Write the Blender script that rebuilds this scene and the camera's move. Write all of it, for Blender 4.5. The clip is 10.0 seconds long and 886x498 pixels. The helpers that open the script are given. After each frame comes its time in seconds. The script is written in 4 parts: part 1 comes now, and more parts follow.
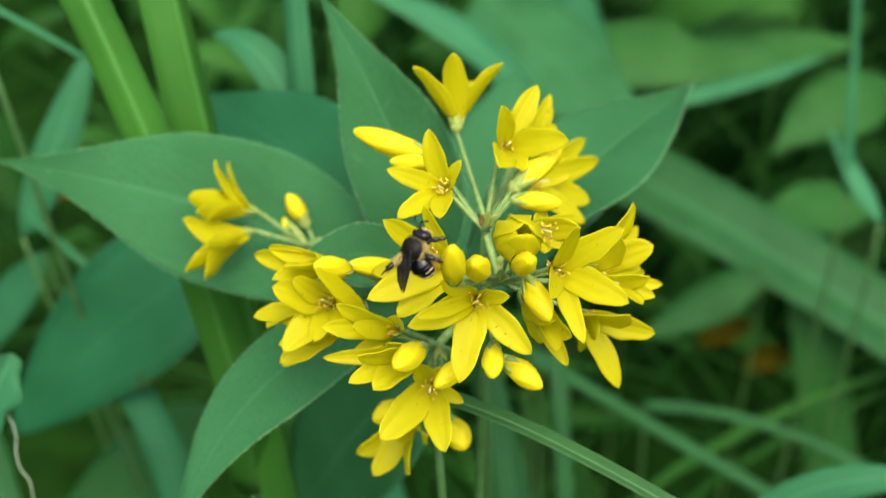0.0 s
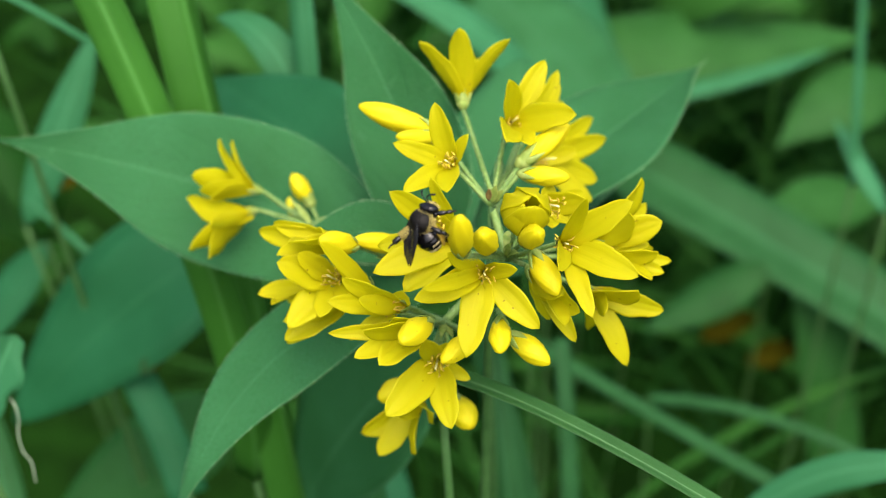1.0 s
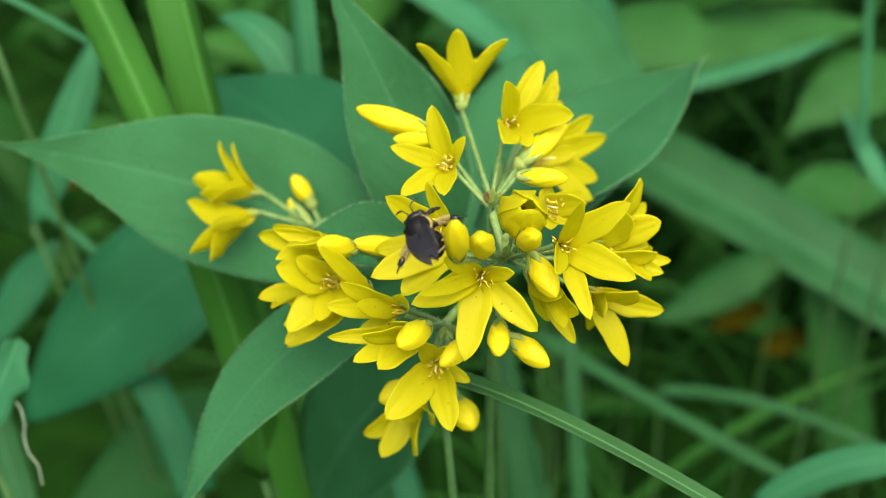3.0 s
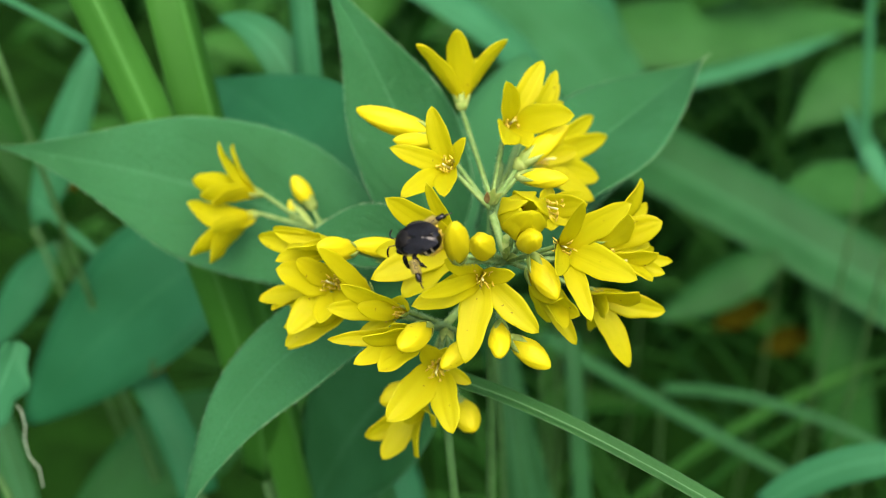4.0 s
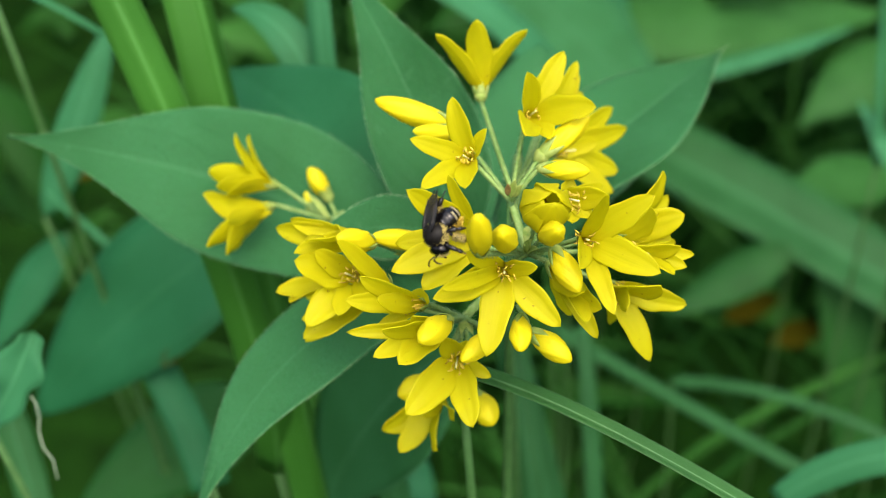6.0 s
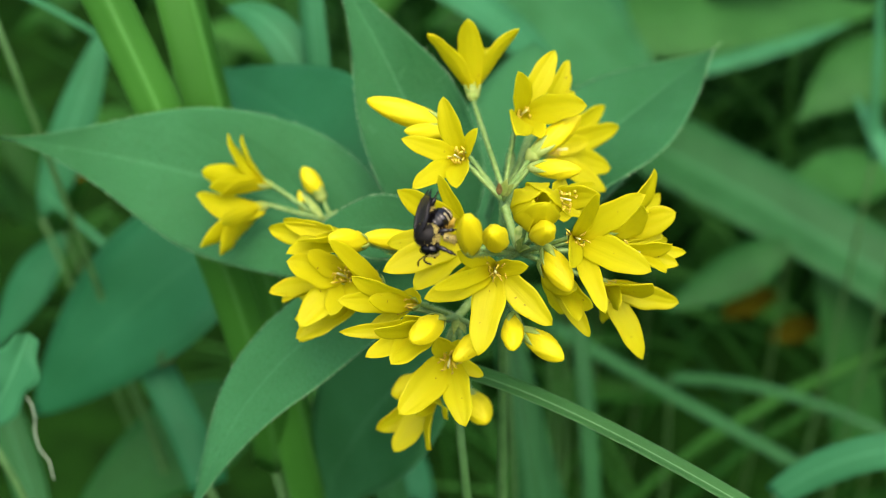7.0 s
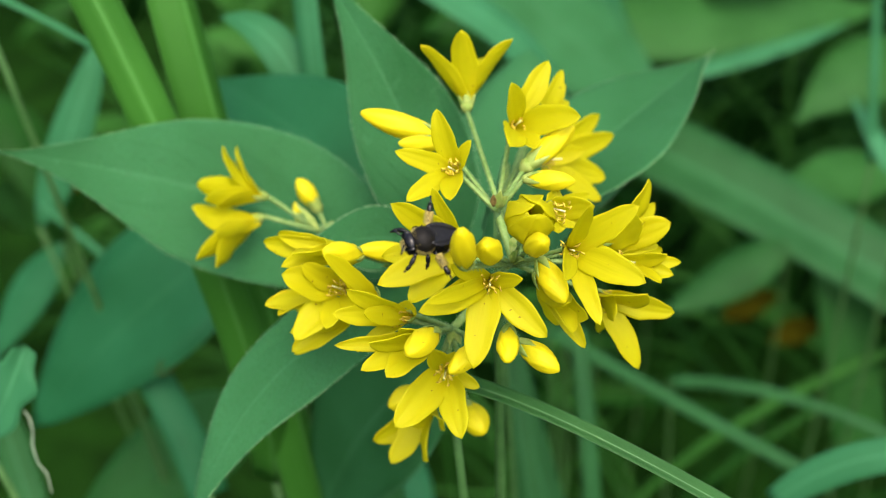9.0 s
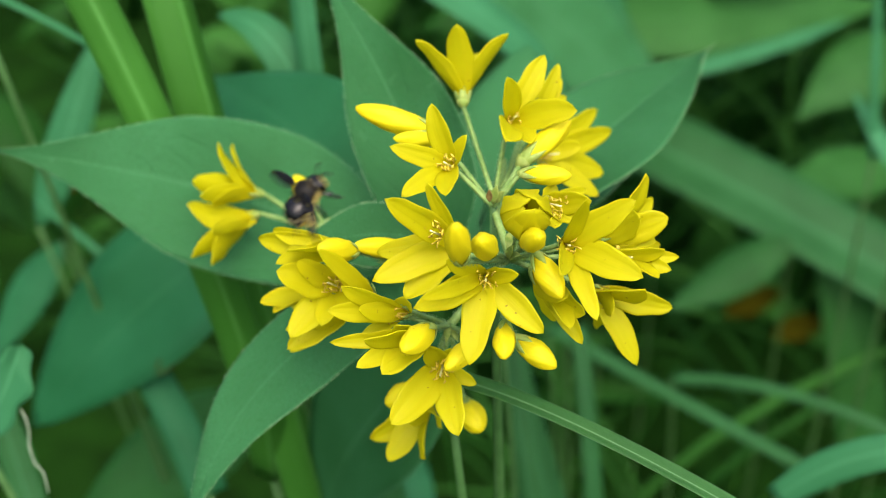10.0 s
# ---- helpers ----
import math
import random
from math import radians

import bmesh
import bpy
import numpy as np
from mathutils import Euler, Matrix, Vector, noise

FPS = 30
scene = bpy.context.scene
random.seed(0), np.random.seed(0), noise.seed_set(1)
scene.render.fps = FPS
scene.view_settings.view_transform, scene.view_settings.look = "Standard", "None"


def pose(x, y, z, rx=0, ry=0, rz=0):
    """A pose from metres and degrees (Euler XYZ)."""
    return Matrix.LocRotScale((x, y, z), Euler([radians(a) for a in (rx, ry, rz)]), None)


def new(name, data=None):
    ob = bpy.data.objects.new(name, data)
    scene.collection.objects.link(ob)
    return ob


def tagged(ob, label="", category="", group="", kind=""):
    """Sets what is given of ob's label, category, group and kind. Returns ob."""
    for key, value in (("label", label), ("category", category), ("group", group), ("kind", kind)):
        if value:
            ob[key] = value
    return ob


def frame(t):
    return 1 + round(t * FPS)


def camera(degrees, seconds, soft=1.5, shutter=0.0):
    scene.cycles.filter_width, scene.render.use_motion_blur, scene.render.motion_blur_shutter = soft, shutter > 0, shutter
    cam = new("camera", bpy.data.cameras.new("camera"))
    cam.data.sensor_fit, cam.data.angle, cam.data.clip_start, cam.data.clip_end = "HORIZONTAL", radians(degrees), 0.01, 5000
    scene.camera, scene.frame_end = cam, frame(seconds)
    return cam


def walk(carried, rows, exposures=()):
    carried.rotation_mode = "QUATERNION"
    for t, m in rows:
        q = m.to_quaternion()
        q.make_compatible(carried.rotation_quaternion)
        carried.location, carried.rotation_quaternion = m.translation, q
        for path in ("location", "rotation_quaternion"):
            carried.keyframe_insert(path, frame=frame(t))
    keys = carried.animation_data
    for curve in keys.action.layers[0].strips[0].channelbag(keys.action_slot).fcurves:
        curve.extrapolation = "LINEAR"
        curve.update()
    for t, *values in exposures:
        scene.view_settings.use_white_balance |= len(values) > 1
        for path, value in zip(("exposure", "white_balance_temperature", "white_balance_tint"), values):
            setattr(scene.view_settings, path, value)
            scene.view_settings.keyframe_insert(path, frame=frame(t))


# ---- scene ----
# A yellow loosestrife in a wet meadow, seen from a hand's width; a small black bee works one of its flowers.
LENS = 40.0
cam = camera(LENS, 10.0, soft=0.6, shutter=0.85)
cam.data.dof.use_dof = True
cam.data.dof.focus_distance = 0.145
cam.data.dof.aperture_fstop = 21.0
PATH = [
    (0.0, pose(0.00000, 0.00000, 0.75000, 50.000, -0.000, 0.000)),
    (0.5, pose(-0.00104, -0.00097, 0.74720, 50.012, -0.138, 0.093)),
    (1.0, pose(-0.00053, -0.00081, 0.74651, 49.994, 0.018, 0.133)),
    (1.5, pose(0.00076, -0.00070, 0.74839, 49.804, 0.334, 0.130)),
    (2.0, pose(0.00091, -0.00006, 0.74781, 49.691, 0.514, 0.246)),
    (2.5, pose(0.00114, 0.00012, 0.74779, 49.570, 0.691, 0.258)),
    (4.0, pose(0.00158, 0.00108, 0.74763, 49.419, 1.125, 0.138)),
    (4.5, pose(0.00069, 0.00116, 0.74759, 49.356, 1.086, 0.146)),
    (5.0, pose(-0.00009, 0.00113, 0.74705, 49.272, 1.046, 0.280)),
    (5.5, pose(-0.00066, 0.00211, 0.74665, 49.173, 1.022, 0.486)),
    (7.0, pose(0.00079, 0.00210, 0.74724, 48.901, 1.408, 0.256)),
    (7.5, pose(0.00051, 0.00252, 0.74643, 48.923, 1.452, 0.153)),
    (8.0, pose(0.00107, 0.00242, 0.74737, 48.981, 1.586, -0.051)),
    (8.5, pose(0.00216, 0.00218, 0.74807, 49.015, 1.643, -0.051)),
    (9.0, pose(0.00160, 0.00299, 0.74813, 48.990, 1.822, -0.048)),
    (9.5, pose(0.00195, 0.00328, 0.74784, 48.934, 1.904, -0.150)),
    (10.0, pose(0.00248, 0.00364, 0.74698, 48.948, 2.110, -0.108)),
]
walk(cam, PATH)
scene.view_settings.exposure = 0.30

# ---- light: open shade under a bright, hazy sky ----
SUN_UP, SUN_ROUND = 66.0, 165.0
world = bpy.data.worlds.new("sky")
scene.world = world
world.use_nodes = True
wn = world.node_tree
sky = wn.nodes.new("ShaderNodeTexSky")
sky.sky_type, sky.sun_disc = "NISHITA", False
sky.sun_elevation, sky.sun_rotation = radians(SUN_UP), radians(SUN_ROUND)
sky.air_density, sky.dust_density, sky.ozone_density = 0.8, 8.0, 0.4
wn.nodes["Background"].inputs["Strength"].default_value = 0.26
wn.links.new(sky.outputs["Color"], wn.nodes["Background"].inputs["Color"])
sun = new("sun", bpy.data.lights.new("sun", "SUN"))
sun.data.energy, sun.data.angle, sun.data.color = 0.85, radians(110), (1.0, 0.98, 0.94)
sun.matrix_world = pose(0, 0, 3, 90 - SUN_UP, 0, 180 - SUN_ROUND)


# ---- materials ----
def nodes(name):
    m = bpy.data.materials.new(name)
    m.use_nodes = True
    return m, m.node_tree.nodes, m.node_tree.links, m.node_tree.nodes["Principled BSDF"]


def ramp(n, stops):
    r = n.new("ShaderNodeValToRGB")
    e = r.color_ramp.elements
    while len(e) < len(stops):
        e.new(0.5)
    for k, (p, c) in enumerate(stops):
        e[k].position, e[k].color = p, (*c, 1)
    return r


def maths(n, l, op, a, b=0.0):
    q = n.new("ShaderNodeMath")
    q.operation = op
    for k, v in enumerate((a, b)):
        if isinstance(v, (int, float)):
            q.inputs[k].default_value = v
        else:
            l.new(v, q.inputs[k])
    return q.outputs[0]


def blend(n, l, fac, a, b, kind="MIX"):
    q = n.new("ShaderNodeMix")
    q.data_type, q.blend_type = "RGBA", kind
    for sock, v in ((q.inputs[0], fac), (q.inputs[6], a), (q.inputs[7], b)):
        if isinstance(v, tuple):
            sock.default_value = (*v, 1)
        elif isinstance(v, (int, float)):
            sock.default_value = v
        else:
            l.new(v, sock)
    return q.outputs[2]


def noise_tex(n, l, scale, detail=4.0, space="Object"):
    c = n.new("ShaderNodeTexCoord")
    q = n.new("ShaderNodeTexNoise")
    q.inputs["Scale"].default_value, q.inputs["Detail"].default_value = scale, detail
    l.new(c.outputs[space], q.inputs["Vector"])
    return q.outputs["Fac"]


def uv_parts(n, l):
    u = n.new("ShaderNodeUVMap")
    s = n.new("ShaderNodeSeparateXYZ")
    l.new(u.outputs[0], s.inputs[0])
    return s.outputs[0], s.outputs[1]


def bump(n, l, p, height, strength, distance):
    b = n.new("ShaderNodeBump")
    b.inputs["Strength"].default_value, b.inputs["Distance"].default_value = strength, distance
    l.new(height, b.inputs["Height"])
    l.new(b.outputs[0], p.inputs["Normal"])
    return b


def thin(n, l, p, colour, share):
    """Lets a share of the light pass through a leaf or petal."""
    t = n.new("ShaderNodeBsdfTranslucent")
    m = n.new("ShaderNodeMixShader")
    m.inputs[0].default_value = share
    l.new(colour, t.inputs[0])
    l.new(p.outputs[0], m.inputs[1])
    l.new(t.outputs[0], m.inputs[2])
    l.new(m.outputs[0], n["Material Output"].inputs[0])


def petal_material(name, deep, light, share=0.35):
    m, n, l, p = nodes(name)
    x, y = uv_parts(n, l)
    streak = n.new("ShaderNodeTexNoise")
    streak.inputs["Scale"].default_value, streak.inputs["Detail"].default_value = 1.0, 3.0
    comb = n.new("ShaderNodeCombineXYZ")
    l.new(maths(n, l, "MULTIPLY", x, 2.0), comb.inputs[0])
    l.new(maths(n, l, "MULTIPLY", y, 9.0), comb.inputs[1])
    oi = n.new("ShaderNodeObjectInfo")
    l.new(maths(n, l, "MULTIPLY", oi.outputs["Random"], 40.0), comb.inputs[2])
    l.new(comb.outputs[0], streak.inputs["Vector"])
    along = ramp(n, [(0.0, deep), (0.35, light), (1.0, light)])
    l.new(x, along.inputs[0])
    tone = blend(n, l, 0.13, along.outputs[0], streak.outputs["Color"], "SOFT_LIGHT")
    tone = blend(n, l, maths(n, l, "MULTIPLY", oi.outputs["Random"], 0.22), tone, deep)
    speck = maths(n, l, "GREATER_THAN", noise_tex(n, l, 1600, 1.0), 0.775)
    tone = blend(n, l, maths(n, l, "MULTIPLY", speck, 0.6), tone, (0.25, 0.14, 0.02))
    l.new(tone, p.inputs["Base Color"])
    p.inputs["Roughness"].default_value = 0.46
    p.inputs["Specular IOR Level"].default_value = 0.22
    bump(n, l, p, streak.outputs["Fac"], 0.22, 0.0004)
    thin(n, l, p, tone, share)
    return m


def leaf_material(name, dark, light, vein, pairs=9, slant=0.35, share=0.3, rough=0.5, parallel=False, relief=0.35, scale=1.0):
    """A leaf blade: net of side veins that meet a midrib, or parallel veins for a grass."""
    m, n, l, p = nodes(name)
    x, y = uv_parts(n, l)
    side = maths(n, l, "ABSOLUTE", y)
    rib = maths(n, l, "LESS_THAN", side, 0.035)
    if parallel:
        w = maths(n, l, "SINE", maths(n, l, "MULTIPLY", y, 42.0))
        lines = maths(n, l, "MULTIPLY", maths(n, l, "ADD", w, 1.0), 0.5)
        rib = maths(n, l, "LESS_THAN", side, 0.06)
    else:
        bow = maths(n, l, "POWER", side, 1.6)
        ph = maths(n, l, "SUBTRACT", maths(n, l, "MULTIPLY", x, float(pairs)), maths(n, l, "MULTIPLY", bow, slant * pairs))
        saw = maths(n, l, "ABSOLUTE", maths(n, l, "SUBTRACT", maths(n, l, "FRACT", ph), 0.5))
        lines = maths(n, l, "MAXIMUM", maths(n, l, "MULTIPLY", maths(n, l, "SUBTRACT", saw, 0.44), 16.0), 0.0)
    big = noise_tex(n, l, 60 * scale, 3)
    small = noise_tex(n, l, 900 * scale, 5)
    oi = n.new("ShaderNodeObjectInfo")
    base = ramp(n, [(0.3, dark), (0.68, light)])
    l.new(maths(n, l, "ADD", maths(n, l, "MULTIPLY", big, 0.8), maths(n, l, "MULTIPLY", oi.outputs["Random"], 0.2)), base.inputs[0])
    tone = blend(n, l, maths(n, l, "MULTIPLY", small, 0.3), base.outputs[0], light)
    tone = blend(n, l, maths(n, l, "MULTIPLY", lines, 0.06 if not parallel else 0.18), tone, vein if parallel else dark)
    tone = blend(n, l, maths(n, l, "MULTIPLY", rib, 0.55 if parallel else 0.22), tone, vein)
    edge = maths(n, l, "GREATER_THAN", side, 0.965)
    tone = blend(n, l, maths(n, l, "MULTIPLY", edge, 0.35), tone, vein)
    net = n.new("ShaderNodeTexVoronoi")
    net.feature = "DISTANCE_TO_EDGE"
    net.inputs["Scale"].default_value = 1500 * scale
    l.new(n.new("ShaderNodeTexCoord").outputs["Object"], net.inputs["Vector"])
    if not parallel:
        seam = maths(n, l, "SUBTRACT", 1.0, maths(n, l, "MINIMUM", maths(n, l, "MULTIPLY", net.outputs["Distance"], 7.0), 1.0))
        tone = blend(n, l, maths(n, l, "MULTIPLY", seam, 0.45), tone, dark)
        spots = maths(n, l, "GREATER_THAN", noise_tex(n, l, 420 * scale, 2.0), 0.71)
        tone = blend(n, l, maths(n, l, "MULTIPLY", spots, 0.12), tone, vein)
    l.new(tone, p.inputs["Base Color"])
    p.inputs["Roughness"].default_value = rough
    p.inputs["Specular IOR Level"].default_value = 0.15
    cell = maths(n, l, "MULTIPLY", maths(n, l, "MINIMUM", net.outputs["Distance"], 0.2), 0.9 if not parallel else 0.2)
    hi = maths(n, l, "SUBTRACT", maths(n, l, "ADD", maths(n, l, "MULTIPLY", small, 0.35), cell), maths(n, l, "MULTIPLY", lines, 0.25))
    bump(n, l, p, hi, relief, 0.0007)
    through_leaf = (0.11, 0.38, 0.006) if parallel else (0.05, 0.30, 0.02)
    thin(n, l, p, blend(n, l, 0.5, tone, through_leaf), share)
    return m


def plain_material(name, a, b, scale=300, rough=0.6, metal=0.0, relief=0.3, share=0.0, island=0.0, spec=0.4):
    m, n, l, p = nodes(name)
    f = noise_tex(n, l, scale, 5)
    r = ramp(n, [(0.3, a), (0.7, b)])
    if island:
        g = n.new("ShaderNodeNewGeometry")
        f2 = maths(n, l, "ADD", maths(n, l, "MULTIPLY", f, 1 - island), maths(n, l, "MULTIPLY", g.outputs["Random Per Island"], island))
        l.new(f2, r.inputs[0])
    else:
        l.new(f, r.inputs[0])
    l.new(r.outputs[0], p.inputs["Base Color"])
    p.inputs["Roughness"].default_value, p.inputs["Metallic"].default_value = rough, metal
    p.inputs["Specular IOR Level"].default_value = spec
    bump(n, l, p, f, relief, 0.3 / scale)
    if share:
        thin(n, l, p, r.outputs[0], share)
    return m


PETAL = petal_material("petal yellow", (0.71, 0.66, 0.003), (0.715, 0.695, 0.009), 0.60)
BUD = petal_material("bud yellow", (0.72, 0.60, 0.003), (0.73, 0.665, 0.008), 0.25)
STAMEN = plain_material("stamen amber", (0.46, 0.31, 0.015), (0.76, 0.62, 0.07), 1800)
STYLE = plain_material("style pale", (0.6, 0.6, 0.2), (0.75, 0.7, 0.35), 2500)
SEPAL = plain_material("sepal green", (0.20, 0.34, 0.05), (0.40, 0.50, 0.13), 900, share=0.2)
HAIR = plain_material("pale down", (0.20, 0.42, 0.17), (0.36, 0.56, 0.30), 2000, 0.8, share=0.3)
STALK = plain_material("stalk downy", (0.13, 0.27, 0.05), (0.28, 0.42, 0.13), 1200, share=0.1)
LEAF = leaf_material("loosestrife leaf", (0.021, 0.118, 0.031), (0.046, 0.205, 0.072), (0.12, 0.36, 0.16), relief=0.8)
# Bluer, darker copy of the loosestrife leaf; shade is part of its colour.
LEAF_DARK = leaf_material("lower leaf tinted as shaded", (0.0104, 0.098, 0.031), (0.0224, 0.150, 0.058), (0.0480, 0.21, 0.085))
# Shaded and lit tones of one undergrowth leaf, put into the base colour.
LEAF_SHADE_TONE = leaf_material("leaf with shade in its colour", (0.0080, 0.062, 0.009), (0.0184, 0.108, 0.020), (0.0400, 0.19, 0.06))
LEAF_LIT_TONE = leaf_material("undergrowth leaf tinted as lit", (0.0165, 0.094, 0.015), (0.038, 0.155, 0.032), (0.07, 0.23, 0.07))
BLADE = leaf_material("reed blade", (0.0216, 0.118, 0.008), (0.0432, 0.188, 0.019), (0.1040, 0.33, 0.07), parallel=True)
BLADE_KEEL = leaf_material("keeled grass blade", (0.010, 0.070, 0.010), (0.026, 0.125, 0.024), (0.20, 0.42, 0.18), parallel=True)
# Darker blade: the undergrowth's shade is painted into this base colour.
BLADE_SHADE_TONE = leaf_material("blade tinted as shaded", (0.0096, 0.066, 0.013), (0.0224, 0.110, 0.029), (0.0560, 0.21, 0.08), parallel=True)
BLADE_BLUE = leaf_material("sedge blade", (0.0176, 0.122, 0.040), (0.0368, 0.195, 0.080), (0.0880, 0.32, 0.14), parallel=True)
FAR_LEAF = plain_material("undergrowth leaf", (0.010, 0.062, 0.007), (0.038, 0.155, 0.024), 30, 0.55, island=0.6, share=0.3, spec=0.1)
# Moss and grass colour, darkened to carry the shade under the plants.
MOSS_SHADE = plain_material("moss and short grass with shade in the colour", (0.004, 0.016, 0.002), (0.010, 0.044, 0.005), 25, 0.95, relief=0.8, spec=0.03)
# Dark twin of the downy stalk, coloured as if deep among leaves.
STALK_DARK = plain_material("stalk tinted as shaded", (0.03, 0.1, 0.02), (0.06, 0.16, 0.04), 300)
DEAD = plain_material("dead leaf", (0.026, 0.027, 0.001), (0.062, 0.054, 0.002), 60, 0.9, share=0.1, spec=0.03)
WITHERED = plain_material("withered tip", (0.16, 0.10, 0.03), (0.36, 0.25, 0.08), 1500, 0.8)
PALE = plain_material("pale hair", (0.20, 0.17, 0.08), (0.40, 0.35, 0.20), 3000, 0.9, relief=0.5)
THREAD = plain_material("dry fibre", (0.16, 0.24, 0.15), (0.3, 0.38, 0.27), 300, 0.8)
CHITIN = plain_material("black chitin", (0.0015, 0.0015, 0.002), (0.005, 0.0045, 0.005), 2500, 0.18, spec=0.45, relief=0.1)
FUZZ = plain_material("dark down", (0.002, 0.002, 0.002), (0.009, 0.008, 0.006), 3000, 0.5, relief=0.4, spec=0.2)
TAN = plain_material("tan down", (0.36, 0.29, 0.07), (0.60, 0.51, 0.17), 3000, 0.9, relief=0.8)
POLLEN = plain_material("pollen", (0.55, 0.36, 0.03), (0.75, 0.55, 0.08), 4000, 0.9, relief=0.8)


def wing_material():
    m, n, l, p = nodes("smoky wing")
    x, y = uv_parts(n, l)
    film = n.new("ShaderNodeTexNoise")
    film.inputs["Scale"].default_value, film.inputs["Detail"].default_value = 5.0, 4.0
    comb = n.new("ShaderNodeCombineXYZ")
    l.new(maths(n, l, "MULTIPLY", x, 3.0), comb.inputs[0])
    l.new(y, comb.inputs[1])
    l.new(comb.outputs[0], film.inputs["Vector"])
    tone = blend(n, l, film.outputs["Fac"], (0.010, 0.011, 0.014), (0.04, 0.042, 0.05))
    l.new(tone, p.inputs["Base Color"])
    bump(n, l, p, film.outputs["Fac"], 0.4, 0.0003)
    p.inputs["Roughness"].default_value = 0.26
    p.inputs["Specular IOR Level"].default_value = 0.35
    clear = n.new("ShaderNodeBsdfTransparent")
    clear.inputs[0].default_value = (0.52, 0.5, 0.52, 1)
    mix = n.new("ShaderNodeMixShader")
    mix.inputs[0].default_value = 0.5
    l.new(clear.outputs[0], mix.inputs[1])
    l.new(p.outputs[0], mix.inputs[2])
    l.new(mix.outputs[0], n["Material Output"].inputs[0])
    return m


WING = wing_material()


# ---- shapes ----
def thing(name, at):
    e = new(name)
    e.empty_display_size = 0.01
    e.location = at
    return e


def mesh_part(name, verts, faces, material, parent=None, label="", uvs=None, smooth=True):
    """One mesh object under a thing or under a part; the vertices are given in the world."""
    root = parent
    while root is not None and root.parent is not None:
        root = root.parent
    origin = np.array(root.location) if root is not None else np.zeros(3)
    me = bpy.data.meshes.new(name)
    me.from_pydata((np.asarray(verts, float) - origin).tolist(), [], faces)
    if uvs is not None:
        layer = me.uv_layers.new(name="UVMap")
        idx = np.empty(len(me.loops), dtype=np.int32)
        me.loops.foreach_get("vertex_index", idx)
        layer.data.foreach_set("uv", np.asarray(uvs, dtype=np.float32)[idx].ravel())
    me.polygons.foreach_set("use_smooth", [smooth] * len(me.polygons))
    me.materials.append(material)
    me.update()
    ob = new(name, me)
    ob.parent = parent
    if label:
        tagged(ob, label)
    return ob


def unit(v):
    v = np.asarray(v, float)
    return v / max(np.linalg.norm(v), 1e-12)


def bezier(a, b, c, s):
    s = np.asarray(s)[:, None]
    return (1 - s) ** 2 * np.asarray(a) + 2 * s * (1 - s) * np.asarray(b) + s ** 2 * np.asarray(c)


PROFILES = {
    "petal": lambda s: np.where(s < 0.46, 0.40 + 0.60 * np.sin(s / 0.46 * np.pi / 2), np.abs(1 - (np.clip(s - 0.46, 0, 0.54) / 0.54) ** 2.2) ** 0.66),
    "broad": lambda s: np.where(s < 0.46, 0.05 + 0.95 * np.abs(np.sin(s / 0.46 * np.pi / 2)) ** 1.1, np.abs(np.cos((s - 0.46) / 0.54 * np.pi / 2)) ** 1.5),
    "leaf": lambda s: np.where(s < 0.4, 0.06 + 0.94 * np.abs(np.sin(s / 0.4 * np.pi / 2)) ** 0.9, np.abs(np.cos((s - 0.4) / 0.6 * np.pi / 2)) ** 1.15),
    "ovate": lambda s: np.where(s < 0.3, 0.06 + 0.94 * np.abs(np.sin(s / 0.3 * np.pi / 2)) ** 0.6, np.abs(np.cos((s - 0.3) / 0.7 * np.pi / 2)) ** 1.2),
    "blunt": lambda s: np.where(s < 0.55, 0.4 + 0.6 * np.sin(s / 0.55 * np.pi / 2), np.abs(np.cos((s - 0.55) / 0.45 * np.pi / 2)) ** 0.45),
    "oval": lambda s: np.abs(np.sin(np.pi * np.clip(s, 0, 1) ** 0.8)) ** 0.75,
    "grass": lambda s: np.where(s < 0.55, 1.0, np.abs(np.cos((s - 0.55) / 0.45 * np.pi / 2)) ** 0.7) * (0.75 + 0.25 * np.minimum(s / 0.3, 1)),
    "strap": lambda s: 1.0 - 0.12 * s,
}


